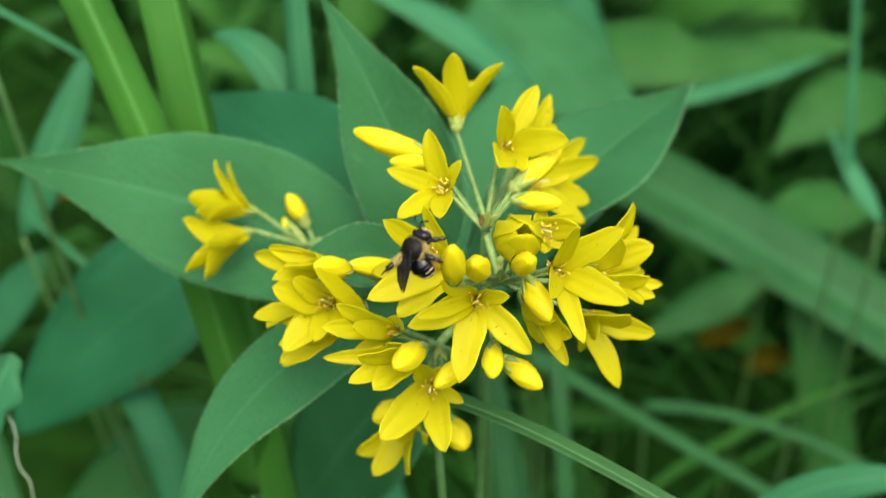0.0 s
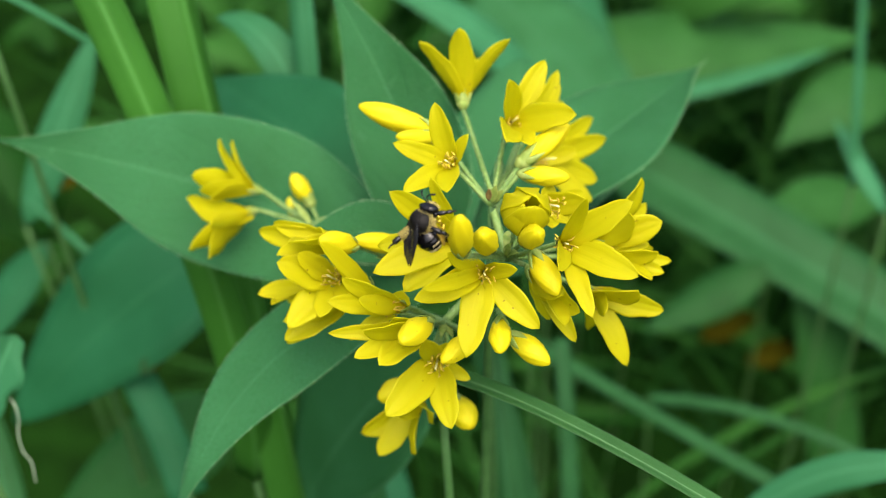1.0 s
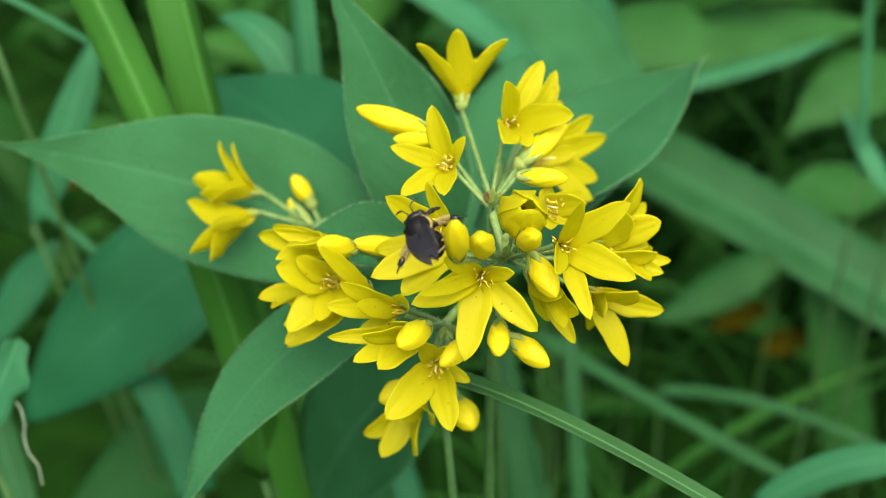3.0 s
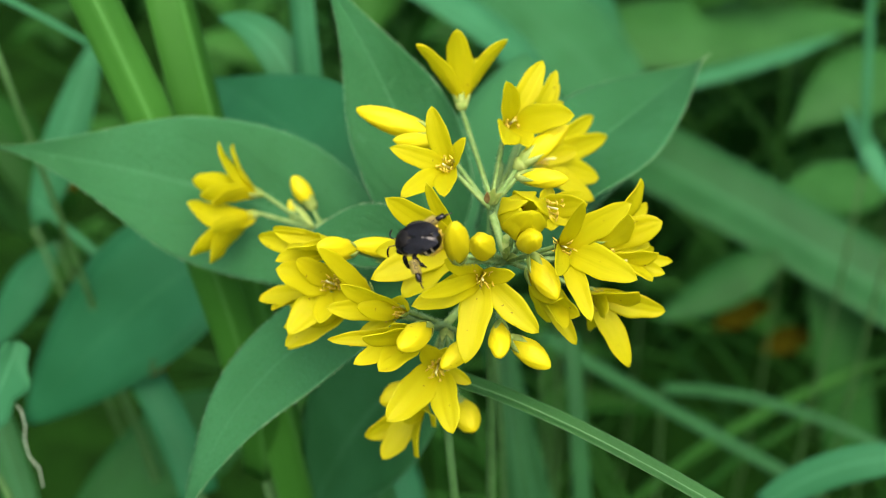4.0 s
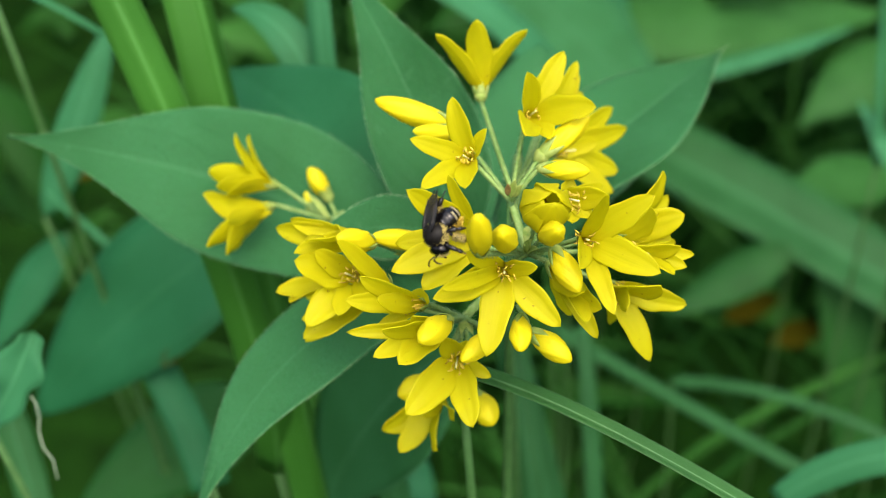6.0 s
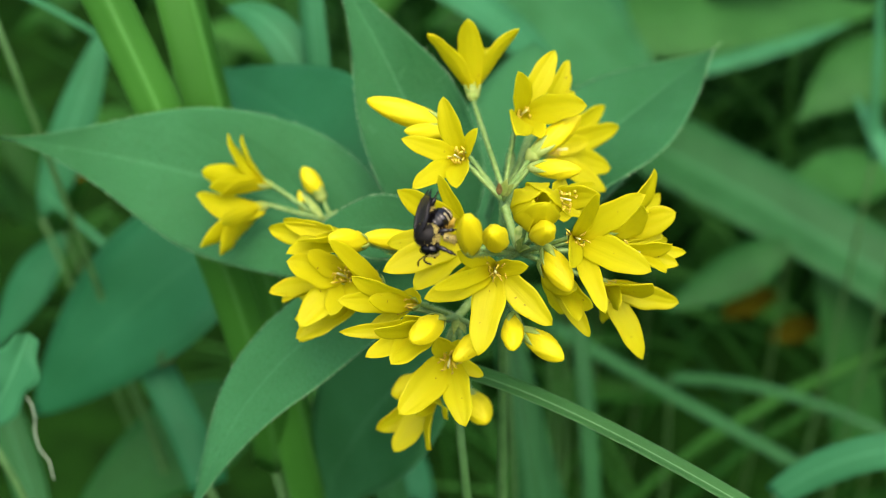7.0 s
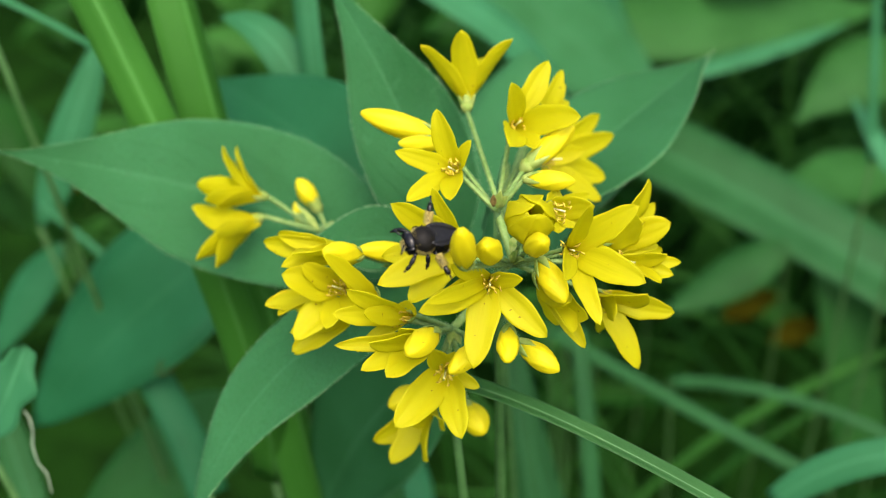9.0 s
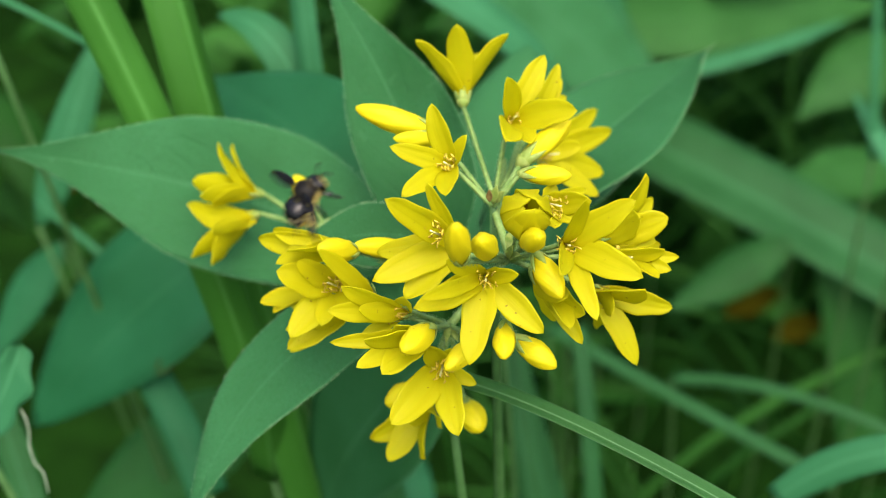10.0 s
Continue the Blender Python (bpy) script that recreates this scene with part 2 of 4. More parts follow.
def sheet(a, b, c, face, width, profile, cup=0.0, fold=0.0, wave=0.0, twist=0.0, thick=0.00015, ns=14, nu=6, seed=0, rib=0.0, veins=0):
    """A thin curved blade along a curve a-b-c that faces `face`: width across, cup and fold raise its sides, twist turns it along its length,
    rib ploughs lengthwise furrows and veins sinks that many pairs of side veins."""
    rng = np.random.RandomState(seed)
    s = np.linspace(0, 1, ns + 1)
    line = bezier(a, b, c, s)
    tan = np.gradient(line, axis=0)
    tan /= np.linalg.norm(tan, axis=1)[:, None]
    f = np.asarray(face, float)[None, :] - (tan @ np.asarray(face, float))[:, None] * tan
    nrm = f / np.linalg.norm(f, axis=1)[:, None]
    side = np.cross(tan, nrm)
    if twist:
        w = np.radians(twist) * s
        nrm, side = nrm * np.cos(w)[:, None] + side * np.sin(w)[:, None], side * np.cos(w)[:, None] - nrm * np.sin(w)[:, None]
    half = width / 2 * np.maximum(PROFILES[profile](s), 0.012)
    u = np.linspace(-1, 1, nu + 1)
    ph = rng.rand(4) * 6.28
    rows, back, uv = [], [], []
    for i in range(ns + 1):
        wig = 1 + wave * 0.25 * (np.sin(s[i] * 17 + ph[0]) * (u > 0) + np.sin(s[i] * 15 + ph[1]) * (u < 0))
        lift = half[i] * (cup * u ** 2 + fold * np.abs(u)) + wave * width * 0.12 * np.abs(u) * np.sin(s[i] * 13 + ph[2] + u * 2)
        lift = lift + half[i] * rib * np.cos(u * 3 * np.pi) * min(1.0, 4 * s[i] * (1.15 - s[i]))
        if veins:
            run = s[i] * veins - 0.3 * veins * np.abs(u) ** 1.4 + 0.25 * (u > 0)
            lift = lift + width * 0.002 * np.abs(np.sin(run * np.pi)) * np.minimum(1, 6 * np.abs(u)) * (half[i] / width * 2)
        p = line[i] + side[i] * (half[i] * u * wig)[:, None] + nrm[i] * lift[:, None]
        rows.append(p)
        back.append(p - nrm[i] * thick)
        uv += [(s[i], q) for q in u]
    k = nu + 1
    verts = np.concatenate(rows + back)
    m = (ns + 1) * k
    faces = []
    for i in range(ns):
        for j in range(nu):
            q = i * k + j
            faces.append((q, q + 1, q + k + 1, q + k))
            faces.append((m + q, m + q + k, m + q + k + 1, m + q + 1))
    for i in range(ns):
        q, r = i * k, i * k + nu
        faces.append((q, q + k, m + q + k, m + q))
        faces.append((r, m + r, m + r + k, r + k))
    for j in range(nu):
        q, r = j, ns * k + j
        faces.append((q, m + q, m + q + 1, q + 1))
        faces.append((r, r + 1, m + r + 1, m + r))
    return verts, faces, uv + uv


def tube(points, radii, sides=8):
    pts = np.asarray(points, float)
    tan = np.gradient(pts, axis=0)
    verts, faces = [], []
    up = np.array((0.31, 0.17, 0.93))
    for i, p in enumerate(pts):
        t = unit(tan[i])
        a = unit(np.cross(t, up))
        b = np.cross(t, a)
        r = radii if np.isscalar(radii) else radii[i]
        verts += [p + r * (np.cos(q) * a + np.sin(q) * b) for q in np.arange(sides) * 2 * np.pi / sides]
    n = len(pts)
    for i in range(n - 1):
        for j in range(sides):
            k = (j + 1) % sides
            faces.append((i * sides + j, i * sides + k, (i + 1) * sides + k, (i + 1) * sides + j))
    faces += [tuple(range(sides))[::-1], tuple((n - 1) * sides + j for j in range(sides))]
    return verts, faces


def merge(shapes):
    verts, faces, uvs = [], [], []
    for sh in shapes:
        o = len(verts)
        verts += [tuple(v) for v in sh[0]]
        faces += [tuple(i + o for i in f) for f in sh[1]]
        uvs += list(sh[2]) if len(sh) > 2 else [(0.5, 0.0)] * len(sh[0])
    return verts, faces, uvs


# ---- the ground ----
def ground():
    n = 60
    g = np.linspace(-1, 1, n)
    e = np.sign(g) * np.abs(g) ** 4 * 60
    verts = [(x, y + 1, 0.02 * noise.noise(Vector((x * 3, y * 3, 0)))) for y in e for x in e]
    faces = [(j * n + i, j * n + i + 1, (j + 1) * n + i + 1, (j + 1) * n + i) for j in range(n - 1) for i in range(n - 1)]
    ob = mesh_part("ground", verts, faces, MOSS_SHADE)
    tagged(ob, "mossy meadow ground, darkened as shade under dense green plants", "ground", kind="structure")


ground()


def leaf(parent, a, b, c, face, width, material, name="leaf", label="", fringe=False, **k):
    k.setdefault("ns", 26)
    k.setdefault("nu", 10)
    v, f, uv = sheet(a, b, c, face, width, k.pop("profile", "leaf"), **k)
    ob = mesh_part(name, v, f, material, parent, label, uv)
    if fringe:
        # short pale hairs that stand out from both margins
        n, row = k["ns"], k["nu"] + 1
        rng = np.random.RandomState(k.get("seed", 0))
        verts, faces = [], []
        for edge, inner in ((0, 1), (row - 1, row - 2)):
            for h in range(n * 6):
                i = min(int(rng.rand() * n), n - 1)
                q = rng.rand()
                p = v[i * row + edge] * (1 - q) + v[(i + 1) * row + edge] * q
                along = unit(v[(i + 1) * row + edge] - v[i * row + edge])
                out = unit(unit(v[i * row + edge] - v[i * row + inner]) + 0.5 * along + 0.35 * rng.randn(3))
                x, y = along * 0.00003, unit(np.cross(out, along)) * 0.00003
                o = len(verts)
                verts += [p + x, p - x + y, p - x - y, p + out * (0.0002 + 0.0003 * rng.rand())]
                faces += [(o, o + 1, o + 3), (o + 1, o + 2, o + 3), (o + 2, o, o + 3)]
        mesh_part("margin_down", verts, faces, HAIR, ob, "pale downy leaf margin")
    return ob


# ---- the loosestrife ----
plant = tagged(thing("loosestrife_plant", (0.012, 0.135, 0)), "yellow loosestrife in full bloom with soft green whorled leaves", "flowering plant")
FINE = dict(ns=72, nu=28, fringe=True)
stem = tube(bezier((0.0055, 0.1251, 0.6486), (0.007, 0.13, 0.45), (0.012, 0.135, -0.01), np.linspace(0, 1, 24)), np.linspace(0.0005, 0.0028, 24), 10)
mesh_part("stem", *stem, STALK_DARK, plant, "shaded downy green stem")
leaf(plant, (-0.0029, 0.1456, 0.6176), (-0.0356, 0.167, 0.6218), (-0.0745, 0.1625, 0.6328), (-0.009, -0.625, 0.781), 0.0262, LEAF, profile="broad", cup=-0.12, fold=0.2, wave=0.10, veins=8, seed=1, **FINE)
leaf(plant, (0.0, 0.1328, 0.6271), (-0.031, 0.1349, 0.6211), (-0.0402, 0.1059, 0.603), (-0.55, -0.36, 0.75), 0.0162, LEAF, profile="broad", fold=0.0, wave=0.10, veins=8, seed=2, **FINE)
leaf(plant, (-0.0015, 0.1354, 0.6332), (-0.0129, 0.1378, 0.6363), (-0.0229, 0.1329, 0.6340), (-0.1, -0.55, 0.83), 0.0096, LEAF, profile="leaf", fold=0.05, cup=-0.1, wave=0.08, veins=8, seed=8, **FINE)
leaf(plant, (-0.0026, 0.1379, 0.6254), (-0.0008, 0.1511, 0.6346), (-0.0211, 0.1796, 0.6559), (-0.118, -0.55, 0.827), 0.0172, LEAF, profile="broad", fold=0.2, wave=0.10, veins=8, seed=3, **FINE)
leaf(plant, (0.0038, 0.1474, 0.6239), (0.0233, 0.159, 0.6345), (0.0476, 0.1941, 0.6284), (-0.187, -0.164, 0.968), 0.0225, LEAF, profile="broad", fold=0.2, wave=0.12, veins=8, seed=4, **FINE)
leaf(plant, (0.004, 0.1532, 0.6216), (0.015, 0.167, 0.6144), (0.0462, 0.2067, 0.6092), (-0.089, -0.396, 0.914), 0.0165, LEAF, profile="broad", fold=0.27, wave=0.10, veins=8, seed=5, **FINE)
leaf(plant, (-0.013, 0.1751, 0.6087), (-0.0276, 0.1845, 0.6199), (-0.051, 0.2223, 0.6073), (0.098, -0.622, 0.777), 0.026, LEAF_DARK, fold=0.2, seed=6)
leaf(plant, (0.0017, 0.159, 0.5894), (-0.0192, 0.1536, 0.583), (-0.0337, 0.1681, 0.5225), (-0.092, -0.471, 0.878), 0.03, LEAF, fold=0.2, seed=7)


def petal(parent, base, tip, axis, width, seed=0, cup=0.35, bend=0.3):
    base, tip, axis = np.array(base), np.array(tip), unit(axis)
    rng = np.random.RandomState(seed)
    reach = np.linalg.norm(tip - base)
    ctrl = base + (0.36 + 0.12 * rng.rand()) * (tip - base) + axis * reach * bend * (0.75 + 0.5 * rng.rand())
    v, f, uv = sheet(base, ctrl, tip, axis, width, "petal", cup=cup * (0.35 + 0.5 * rng.rand()), fold=0.02 + 0.14 * rng.rand(), wave=0.14 + 0.12 * rng.rand(),
                     twist=rng.randn() * 9, rib=0.015 + 0.025 * rng.rand(), thick=0.00014, ns=18, nu=12, seed=seed)
    mesh_part("petal", v, f, PETAL, parent, "", uv)


def calyx(base, axis, size, lobes=5, spread=0.5):
    """A cup of narrow pointed sepals behind the petals."""
    axis = unit(axis)
    x = unit(np.cross(axis, (0.2, 0.5, 0.8)))
    y = np.cross(axis, x)
    shapes = []
    back = np.array(base) - axis * size * 0.25
    for k in range(lobes):
        w = k * 2 * np.pi / lobes + 0.3
        out = np.cos(w) * x + np.sin(w) * y
        shapes.append(sheet(back, back + out * size * spread * 0.75 + axis * size * 0.15, back + out * size * spread * 0.8 + axis * size, axis - 0.6 * out, size * 0.36, "leaf", cup=0.3, thick=0.00010, ns=9, nu=4))
    shapes.append(tube([back - axis * size * 0.12, back + axis * size * 0.05, back + axis * size * 0.2], [size * 0.1, size * 0.24, size * 0.3], 8))
    return merge(shapes)


def down(line, r, per_mm=9):
    """Fine downy hairs along a stalk."""
    rng = np.random.RandomState(int(abs(line[0][0]) * 1e6) % 9973)
    n = int(np.linalg.norm(line[-1] - line[0]) * 1000 * per_mm)
    verts, faces = [], []
    for k in range(n):
        t = rng.rand() * (len(line) - 1.001)
        i = int(t)
        p = line[i] + (line[i + 1] - line[i]) * (t - i)
        along = unit(line[i + 1] - line[i])
        out = unit(np.cross(along, rng.randn(3)))
        a = p + out * r * 0.95
        x = unit(np.cross(out, along)) * 0.000025
        y = along * 0.000025
        o = len(verts)
        verts += [a + x, a - x + y, a - y, a + unit(out + 0.3 * along) * (0.00028 + 0.0003 * rng.rand())]
        faces += [(o, o + 1, o + 3), (o + 1, o + 2, o + 3), (o + 2, o, o + 3)]
    return verts, faces


def bract(a, c, width, material=None):
    a, c = np.array(a), np.array(c)
    v, f, uv = sheet(a, (a + c) / 2 + (0, 0, 0.0004), c, (0, -0.549, 0.836), width, "leaf", cup=0.4, ns=8, nu=4, thick=0.00012)
    mesh_part("bract", v, f, material or SEPAL, plant, "", uv)


def pedicel(a, c, sag=(0, 0, 0), r=0.0003):
    a, c = np.array(a), np.array(c)
    mid = (a + c) / 2 + np.array(sag)
    line = bezier(a, mid, c, np.linspace(0, 1, 9))
    ob = mesh_part("flower_stalk", *tube(line, np.linspace(r, r * 1.15, 9), 8), STALK, plant)
    mesh_part("down", *down(line, r, 16), HAIR, ob, "fine pale down")


COUNT = [0]


def flower(base, axis, petals, root=None, cup=0.3, bend=0.16, stamens=True, size=1.0, reach=1.0, heart=None):
    """An open flower: five petals from one base, amber stamens, a green calyx and a stalk to the root."""
    COUNT[0] += 1
    base, axis = np.array(base), unit(axis)
    v, f, uv = calyx(base, axis, 0.0027 * size)
    ob = mesh_part("flower", v, f, SEPAL, plant)
    for k, (tip, width) in enumerate(petals):
        petal(ob, base, tip, axis, width, COUNT[0] * 10 + k, cup, bend)
    if stamens:
        rng = np.random.RandomState(COUNT[0])
        heart = base if heart is None else np.array(heart)
        x = unit(np.cross(axis, (0.3, 0.4, 0.8)))
        y = np.cross(axis, x)
        for k in range(11):
            w = k * 2 * np.pi / 11 + rng.rand()
            out = np.cos(w) * x + np.sin(w) * y
            top = heart + axis * reach * (0.0019 + 0.0009 * rng.rand()) + out * (0.0005 + 0.0010 * rng.rand())
            fil = tube(bezier(heart + out * 0.0003, heart + out * 0.0009 + axis * 0.0011, top, np.linspace(0, 1, 5)), [0.00016, 0.00011, 0.00008, 0.00006, 0.00006], 5)
            turn = unit(out + 0.9 * rng.randn(3))
            knob = tube([top - turn * 0.00042 - axis * 0.0002, top - turn * 0.0002 + axis * 0.00012, top + turn * 0.0002 + axis * 0.0001, top + turn * 0.0004 - axis * 0.0002], [0.00005, 0.0001, 0.0001, 0.00004], 6)
            mesh_part("stamen", *merge([fil, knob])[:2], STAMEN, ob)
        mesh_part("style", *tube([heart, heart + axis * 0.002, heart + axis * 0.0042], [0.00016, 0.00012, 0.00014], 5), STYLE, ob)
    if root is not None:
        pedicel(base - axis * 0.001, root)
    return ob


def goblet(base, tip, width, root=None):
    """A half-open flower: five broad petals that close to a cup round the stamens."""
    ob = flower(base, np.array(tip) - np.array(base), (), root=None, reach=2.4)
    base, tip = np.array(base), np.array(tip)
    n = np.linalg.norm(tip - base)
    axis = unit(tip - base)
    x = unit(np.cross(axis, (0.25, 0.45, 0.85)))
    y = np.cross(axis, x)
    for k in range(5):
        w = k * 4 * np.pi / 5 + 0.5
        out = np.cos(w) * x + np.sin(w) * y
        v, f, uv = sheet(base, base + axis * n * 0.5 + out * width * (0.84 - 0.03 * k), base + axis * n * (0.98 + 0.04 * k) + out * width * (0.14 - 0.02 * k), axis - 1.0 * out, width * 0.86, "blunt", cup=0.45, wave=0.1, rib=0.03, thick=0.00016, ns=16, nu=12, seed=COUNT[0] * 7 + k)
        mesh_part("petal", v, f, PETAL, ob, "", uv)
    if root is not None:
        pedicel(base - axis * 0.001, root)
    return ob


def bud(base, tip, width, root=None, green=0.35):
    """A closed bud: five furled petals in a spiral, held by the calyx."""
    COUNT[0] += 1
    base, tip = np.array(base), np.array(tip)
    axis = unit(tip - base)
    n = np.linalg.norm(tip - base)
    x = unit(np.cross(axis, (0.25, 0.45, 0.85)))
    y = np.cross(axis, x)
    ns, nw = 14, 40
    verts, uv = [], []
    for i in range(ns + 1):
        s = i / ns
        r = width / 2 * (np.sin(np.pi * min(1, s * 0.86 + 0.1)) ** 0.7) * (1 if s < 0.97 else 0.6)
        for j in range(nw):
            w = 2 * np.pi * j / nw
            ridge = ((w * 5 / (2 * np.pi) + s * 1.1) % 1.0)
            rr = r * (0.89 + 0.14 * ridge)
            verts.append(base + axis * n * s + rr * (np.cos(w) * x + np.sin(w) * y))
            uv.append((0.2 + 0.8 * s, ridge - 0.5))
    faces = [(i * nw + j, i * nw + (j + 1) % nw, (i + 1) * nw + (j + 1) % nw, (i + 1) * nw + j) for i in range(ns) for j in range(nw)]
    faces += [tuple(range(nw))[::-1], tuple(ns * nw + j for j in range(nw))]
    v, f, u2 = calyx(base, axis, max(width * 0.95, n * green), spread=0.5 * width / max(width * 0.95, n * green) * 1.08)
    ob = mesh_part("bud", v, f, SEPAL, plant)
    mesh_part("furled_petals", verts, faces, BUD, ob, "", uv)
    if root is not None:
        pedicel(base - axis * 0.0006, root)
    return ob


N1 = (0.0055, 0.1249, 0.6484)
N2 = (0.0075, 0.1198, 0.6438)
N3 = (-0.0007, 0.1202, 0.6319)
N4 = (-0.0219, 0.1512, 0.6237)
for a, c in (((0.0055, 0.1243, 0.6493), (0.006, 0.1243, 0.6523)), ((0.0058, 0.1244, 0.6494), (0.007, 0.1238, 0.6518)), ((0.007, 0.1168, 0.6466), (0.0077, 0.1149, 0.6504)), ((0.0072, 0.1168, 0.6465), (0.0085, 0.1141, 0.6495)),
             ((0.0076, 0.1205, 0.6478), (0.0069, 0.1158, 0.6484)), ((-0.0007, 0.1187, 0.6332), (-0.0011, 0.1145, 0.6344)), ((-0.0005, 0.1187, 0.6332), (0.0005, 0.1152, 0.6337)), ((-0.0217, 0.1504, 0.6244), (-0.0255, 0.1534, 0.6278)), ((-0.0066, 0.1255, 0.6382), (-0.0099, 0.1236, 0.6406)), ((-0.0066, 0.1253, 0.638), (-0.0089, 0.1229, 0.6398))):
    bract(a, c, 0.0011)
bract((0.005, 0.123, 0.6507), (0.005, 0.1225, 0.6530), 0.0008, WITHERED)
bract((-0.0065, 0.1239, 0.6395), (-0.0078, 0.1217, 0.6399), 0.0010, WITHERED)
pedicel((0.0062, 0.1328, 0.6407), (0.0104, 0.1495, 0.6404), (0, 0, 0), 0.0006)
pedicel((0.0063, 0.1339, 0.6388), (0.0076, 0.1486, 0.6378), (0, 0, 0), 0.0006)
pedicel(N2, (0.0056, 0.1256, 0.6477), (0, 0, 0), 0.0005)
pedicel(N3, (0.0062, 0.1277, 0.6346), (0, 0, 0), 0.0006)
# upper flowers
flower((0.0020, 0.1480, 0.6494), (0.000, 0.749, 0.662), (((-0.0042, 0.1484, 0.6592), 0.0032), ((0.0014, 0.1489, 0.6611), 0.0038), ((0.0086, 0.1515, 0.6579), 0.0035), ((0.0008, 0.1618, 0.6485), 0.0026), ((0.0044, 0.1618, 0.6484), 0.0027)), root=(0.0053, 0.1255, 0.6506), stamens=False, size=1.25)
flower((0.0004, 0.1282, 0.6525), (-0.229, -0.679, 0.698), (((-0.0019, 0.1294, 0.6615), 0.0030), ((-0.0072, 0.1259, 0.6577), 0.0027), ((0.0023, 0.1276, 0.6579), 0.0018), ((-0.0004, 0.1196, 0.6547), 0.0030), ((-0.0058, 0.1203, 0.6542), 0.0027)), root=N1, reach=1.3)
flower((0.0081, 0.1385, 0.6519), (0.228, -0.656, 0.720), (((0.0131, 0.1435, 0.6592), 0.0034), ((0.0078, 0.1348, 0.6615), 0.0029), ((0.0165, 0.1320, 0.6580), 0.0040), ((0.0074, 0.1271, 0.6571), 0.0038), ((0.0106, 0.1301, 0.6544), 0.0036)), root=N1, bend=0.2)
flower((0.0121, 0.1451, 0.6473), (0.401, -0.492, 0.773), (((0.0155, 0.1486, 0.6544), 0.0026), ((0.0161, 0.1499, 0.6512), 0.0022), ((0.0167, 0.1490, 0.6487), 0.0023)), root=N1, stamens=False)
flower((0.0120, 0.1444, 0.6418), (0.808, -0.451, 0.379), (((0.0225, 0.1577, 0.6402), 0.0038), ((0.0246, 0.1556, 0.6377), 0.0039), ((0.0229, 0.1498, 0.6341), 0.0042), ((0.0215, 0.1436, 0.6346), 0.0032), ((0.0192, 0.1469, 0.6415), 0.0030)), root=N1, cup=0.25, bend=0.06)
bud((0.0099, 0.1304, 0.6517), (0.0160, 0.1344, 0.6547), 0.0031, root=N1, green=0.5)
bud((0.0096, 0.1260, 0.6527), (0.0153, 0.1242, 0.6535), 0.0027, root=N1, green=0.35)
bud((-0.0023, 0.1369, 0.6519), (-0.0123, 0.1383, 0.6552), 0.0035, root=N1, green=0.2)
bud((-0.0015, 0.1346, 0.6522), (-0.0071, 0.1323, 0.6543), 0.0023, root=N1, green=0.2)
# middle
goblet((0.0085, 0.1167, 0.6526), (0.0096, 0.1109, 0.6597), 0.0062, root=N2)
flower((0.0120, 0.1236, 0.6499), (0.426, -0.776, 0.466), (((0.0174, 0.1198, 0.6530), 0.0033), ((0.0177, 0.1278, 0.6485), 0.0020), ((0.0155, 0.1196, 0.6497), 0.0023), ((0.0130, 0.1192, 0.6493), 0.0033), ((0.0132, 0.1252, 0.6517), 0.0022)), root=N2, reach=1.5)
bud((0.0092, 0.1135, 0.6520), (0.0102, 0.1071, 0.6584), 0.0030, root=N2, green=0.35)
bud((0.0045, 0.1106, 0.6534), (0.0036, 0.1038, 0.6608), 0.0032, root=N2, green=0.2)
bud((0.0013, 0.1032, 0.6587), (0.0010, 0.1004, 0.6661), 0.0029, root=N2, green=0.05)
flower((0.0012, 0.1148, 0.6507), (-0.228, -0.656, 0.720), (((-0.0069, 0.1100, 0.6621), 0.0033), ((-0.0023, 0.1127, 0.6621), 0.0019), ((-0.0090, 0.1151, 0.6497), 0.0033), ((-0.0093, 0.1099, 0.6498), 0.0039), ((-0.0056, 0.1092, 0.6474), 0.0041)), root=N2, heart=(-0.0011, 0.1130, 0.6540))
bud((-0.0052, 0.1236, 0.6426), (-0.0125, 0.1210, 0.6459), 0.0028, root=N2, green=0.4)
flower((0.0041, 0.1102, 0.6499), (0.000, -0.828, 0.561), (((0.0019, 0.1012, 0.6441), 0.0039), ((0.0107, 0.1043, 0.6459), 0.0034), ((0.0077, 0.1051, 0.6546), 0.0021), ((-0.0041, 0.1027, 0.6520), 0.0034), ((-0.0031, 0.1005, 0.6556), 0.0020), ((-0.0003, 0.1055, 0.6567), 0.0024)), root=N2, reach=1.2)
flower((0.0139, 0.1149, 0.6504), (0.068, -0.786, 0.615), (((0.0216, 0.1128, 0.6586), 0.0034), ((0.0222, 0.1070, 0.6518), 0.0039), ((0.0169, 0.1045, 0.6475), 0.0025), ((0.0123, 0.1029, 0.6564), 0.0024), ((0.0156, 0.1090, 0.6620), 0.0019)), root=N2, reach=1.2)
flower((0.0195, 0.1243, 0.6429), (0.808, -0.314, 0.498), (((0.0251, 0.1267, 0.6516), 0.0044), ((0.0279, 0.1238, 0.6467), 0.0042), ((0.0267, 0.1241, 0.6424), 0.0032), ((0.0235, 0.1201, 0.6502), 0.0038), ((0.0275, 0.1332, 0.6423), 0.0025)), root=N2, stamens=False)
flower((0.0194, 0.1207, 0.6433), (0.831, -0.474, 0.290), (((0.0267, 0.1181, 0.6462), 0.0035), ((0.0293, 0.1212, 0.6421), 0.0022), ((0.0278, 0.1179, 0.6429), 0.0026), ((0.0259, 0.1159, 0.6436), 0.0035), ((0.0277, 0.1261, 0.6401), 0.0020)), root=N2, cup=0.5)
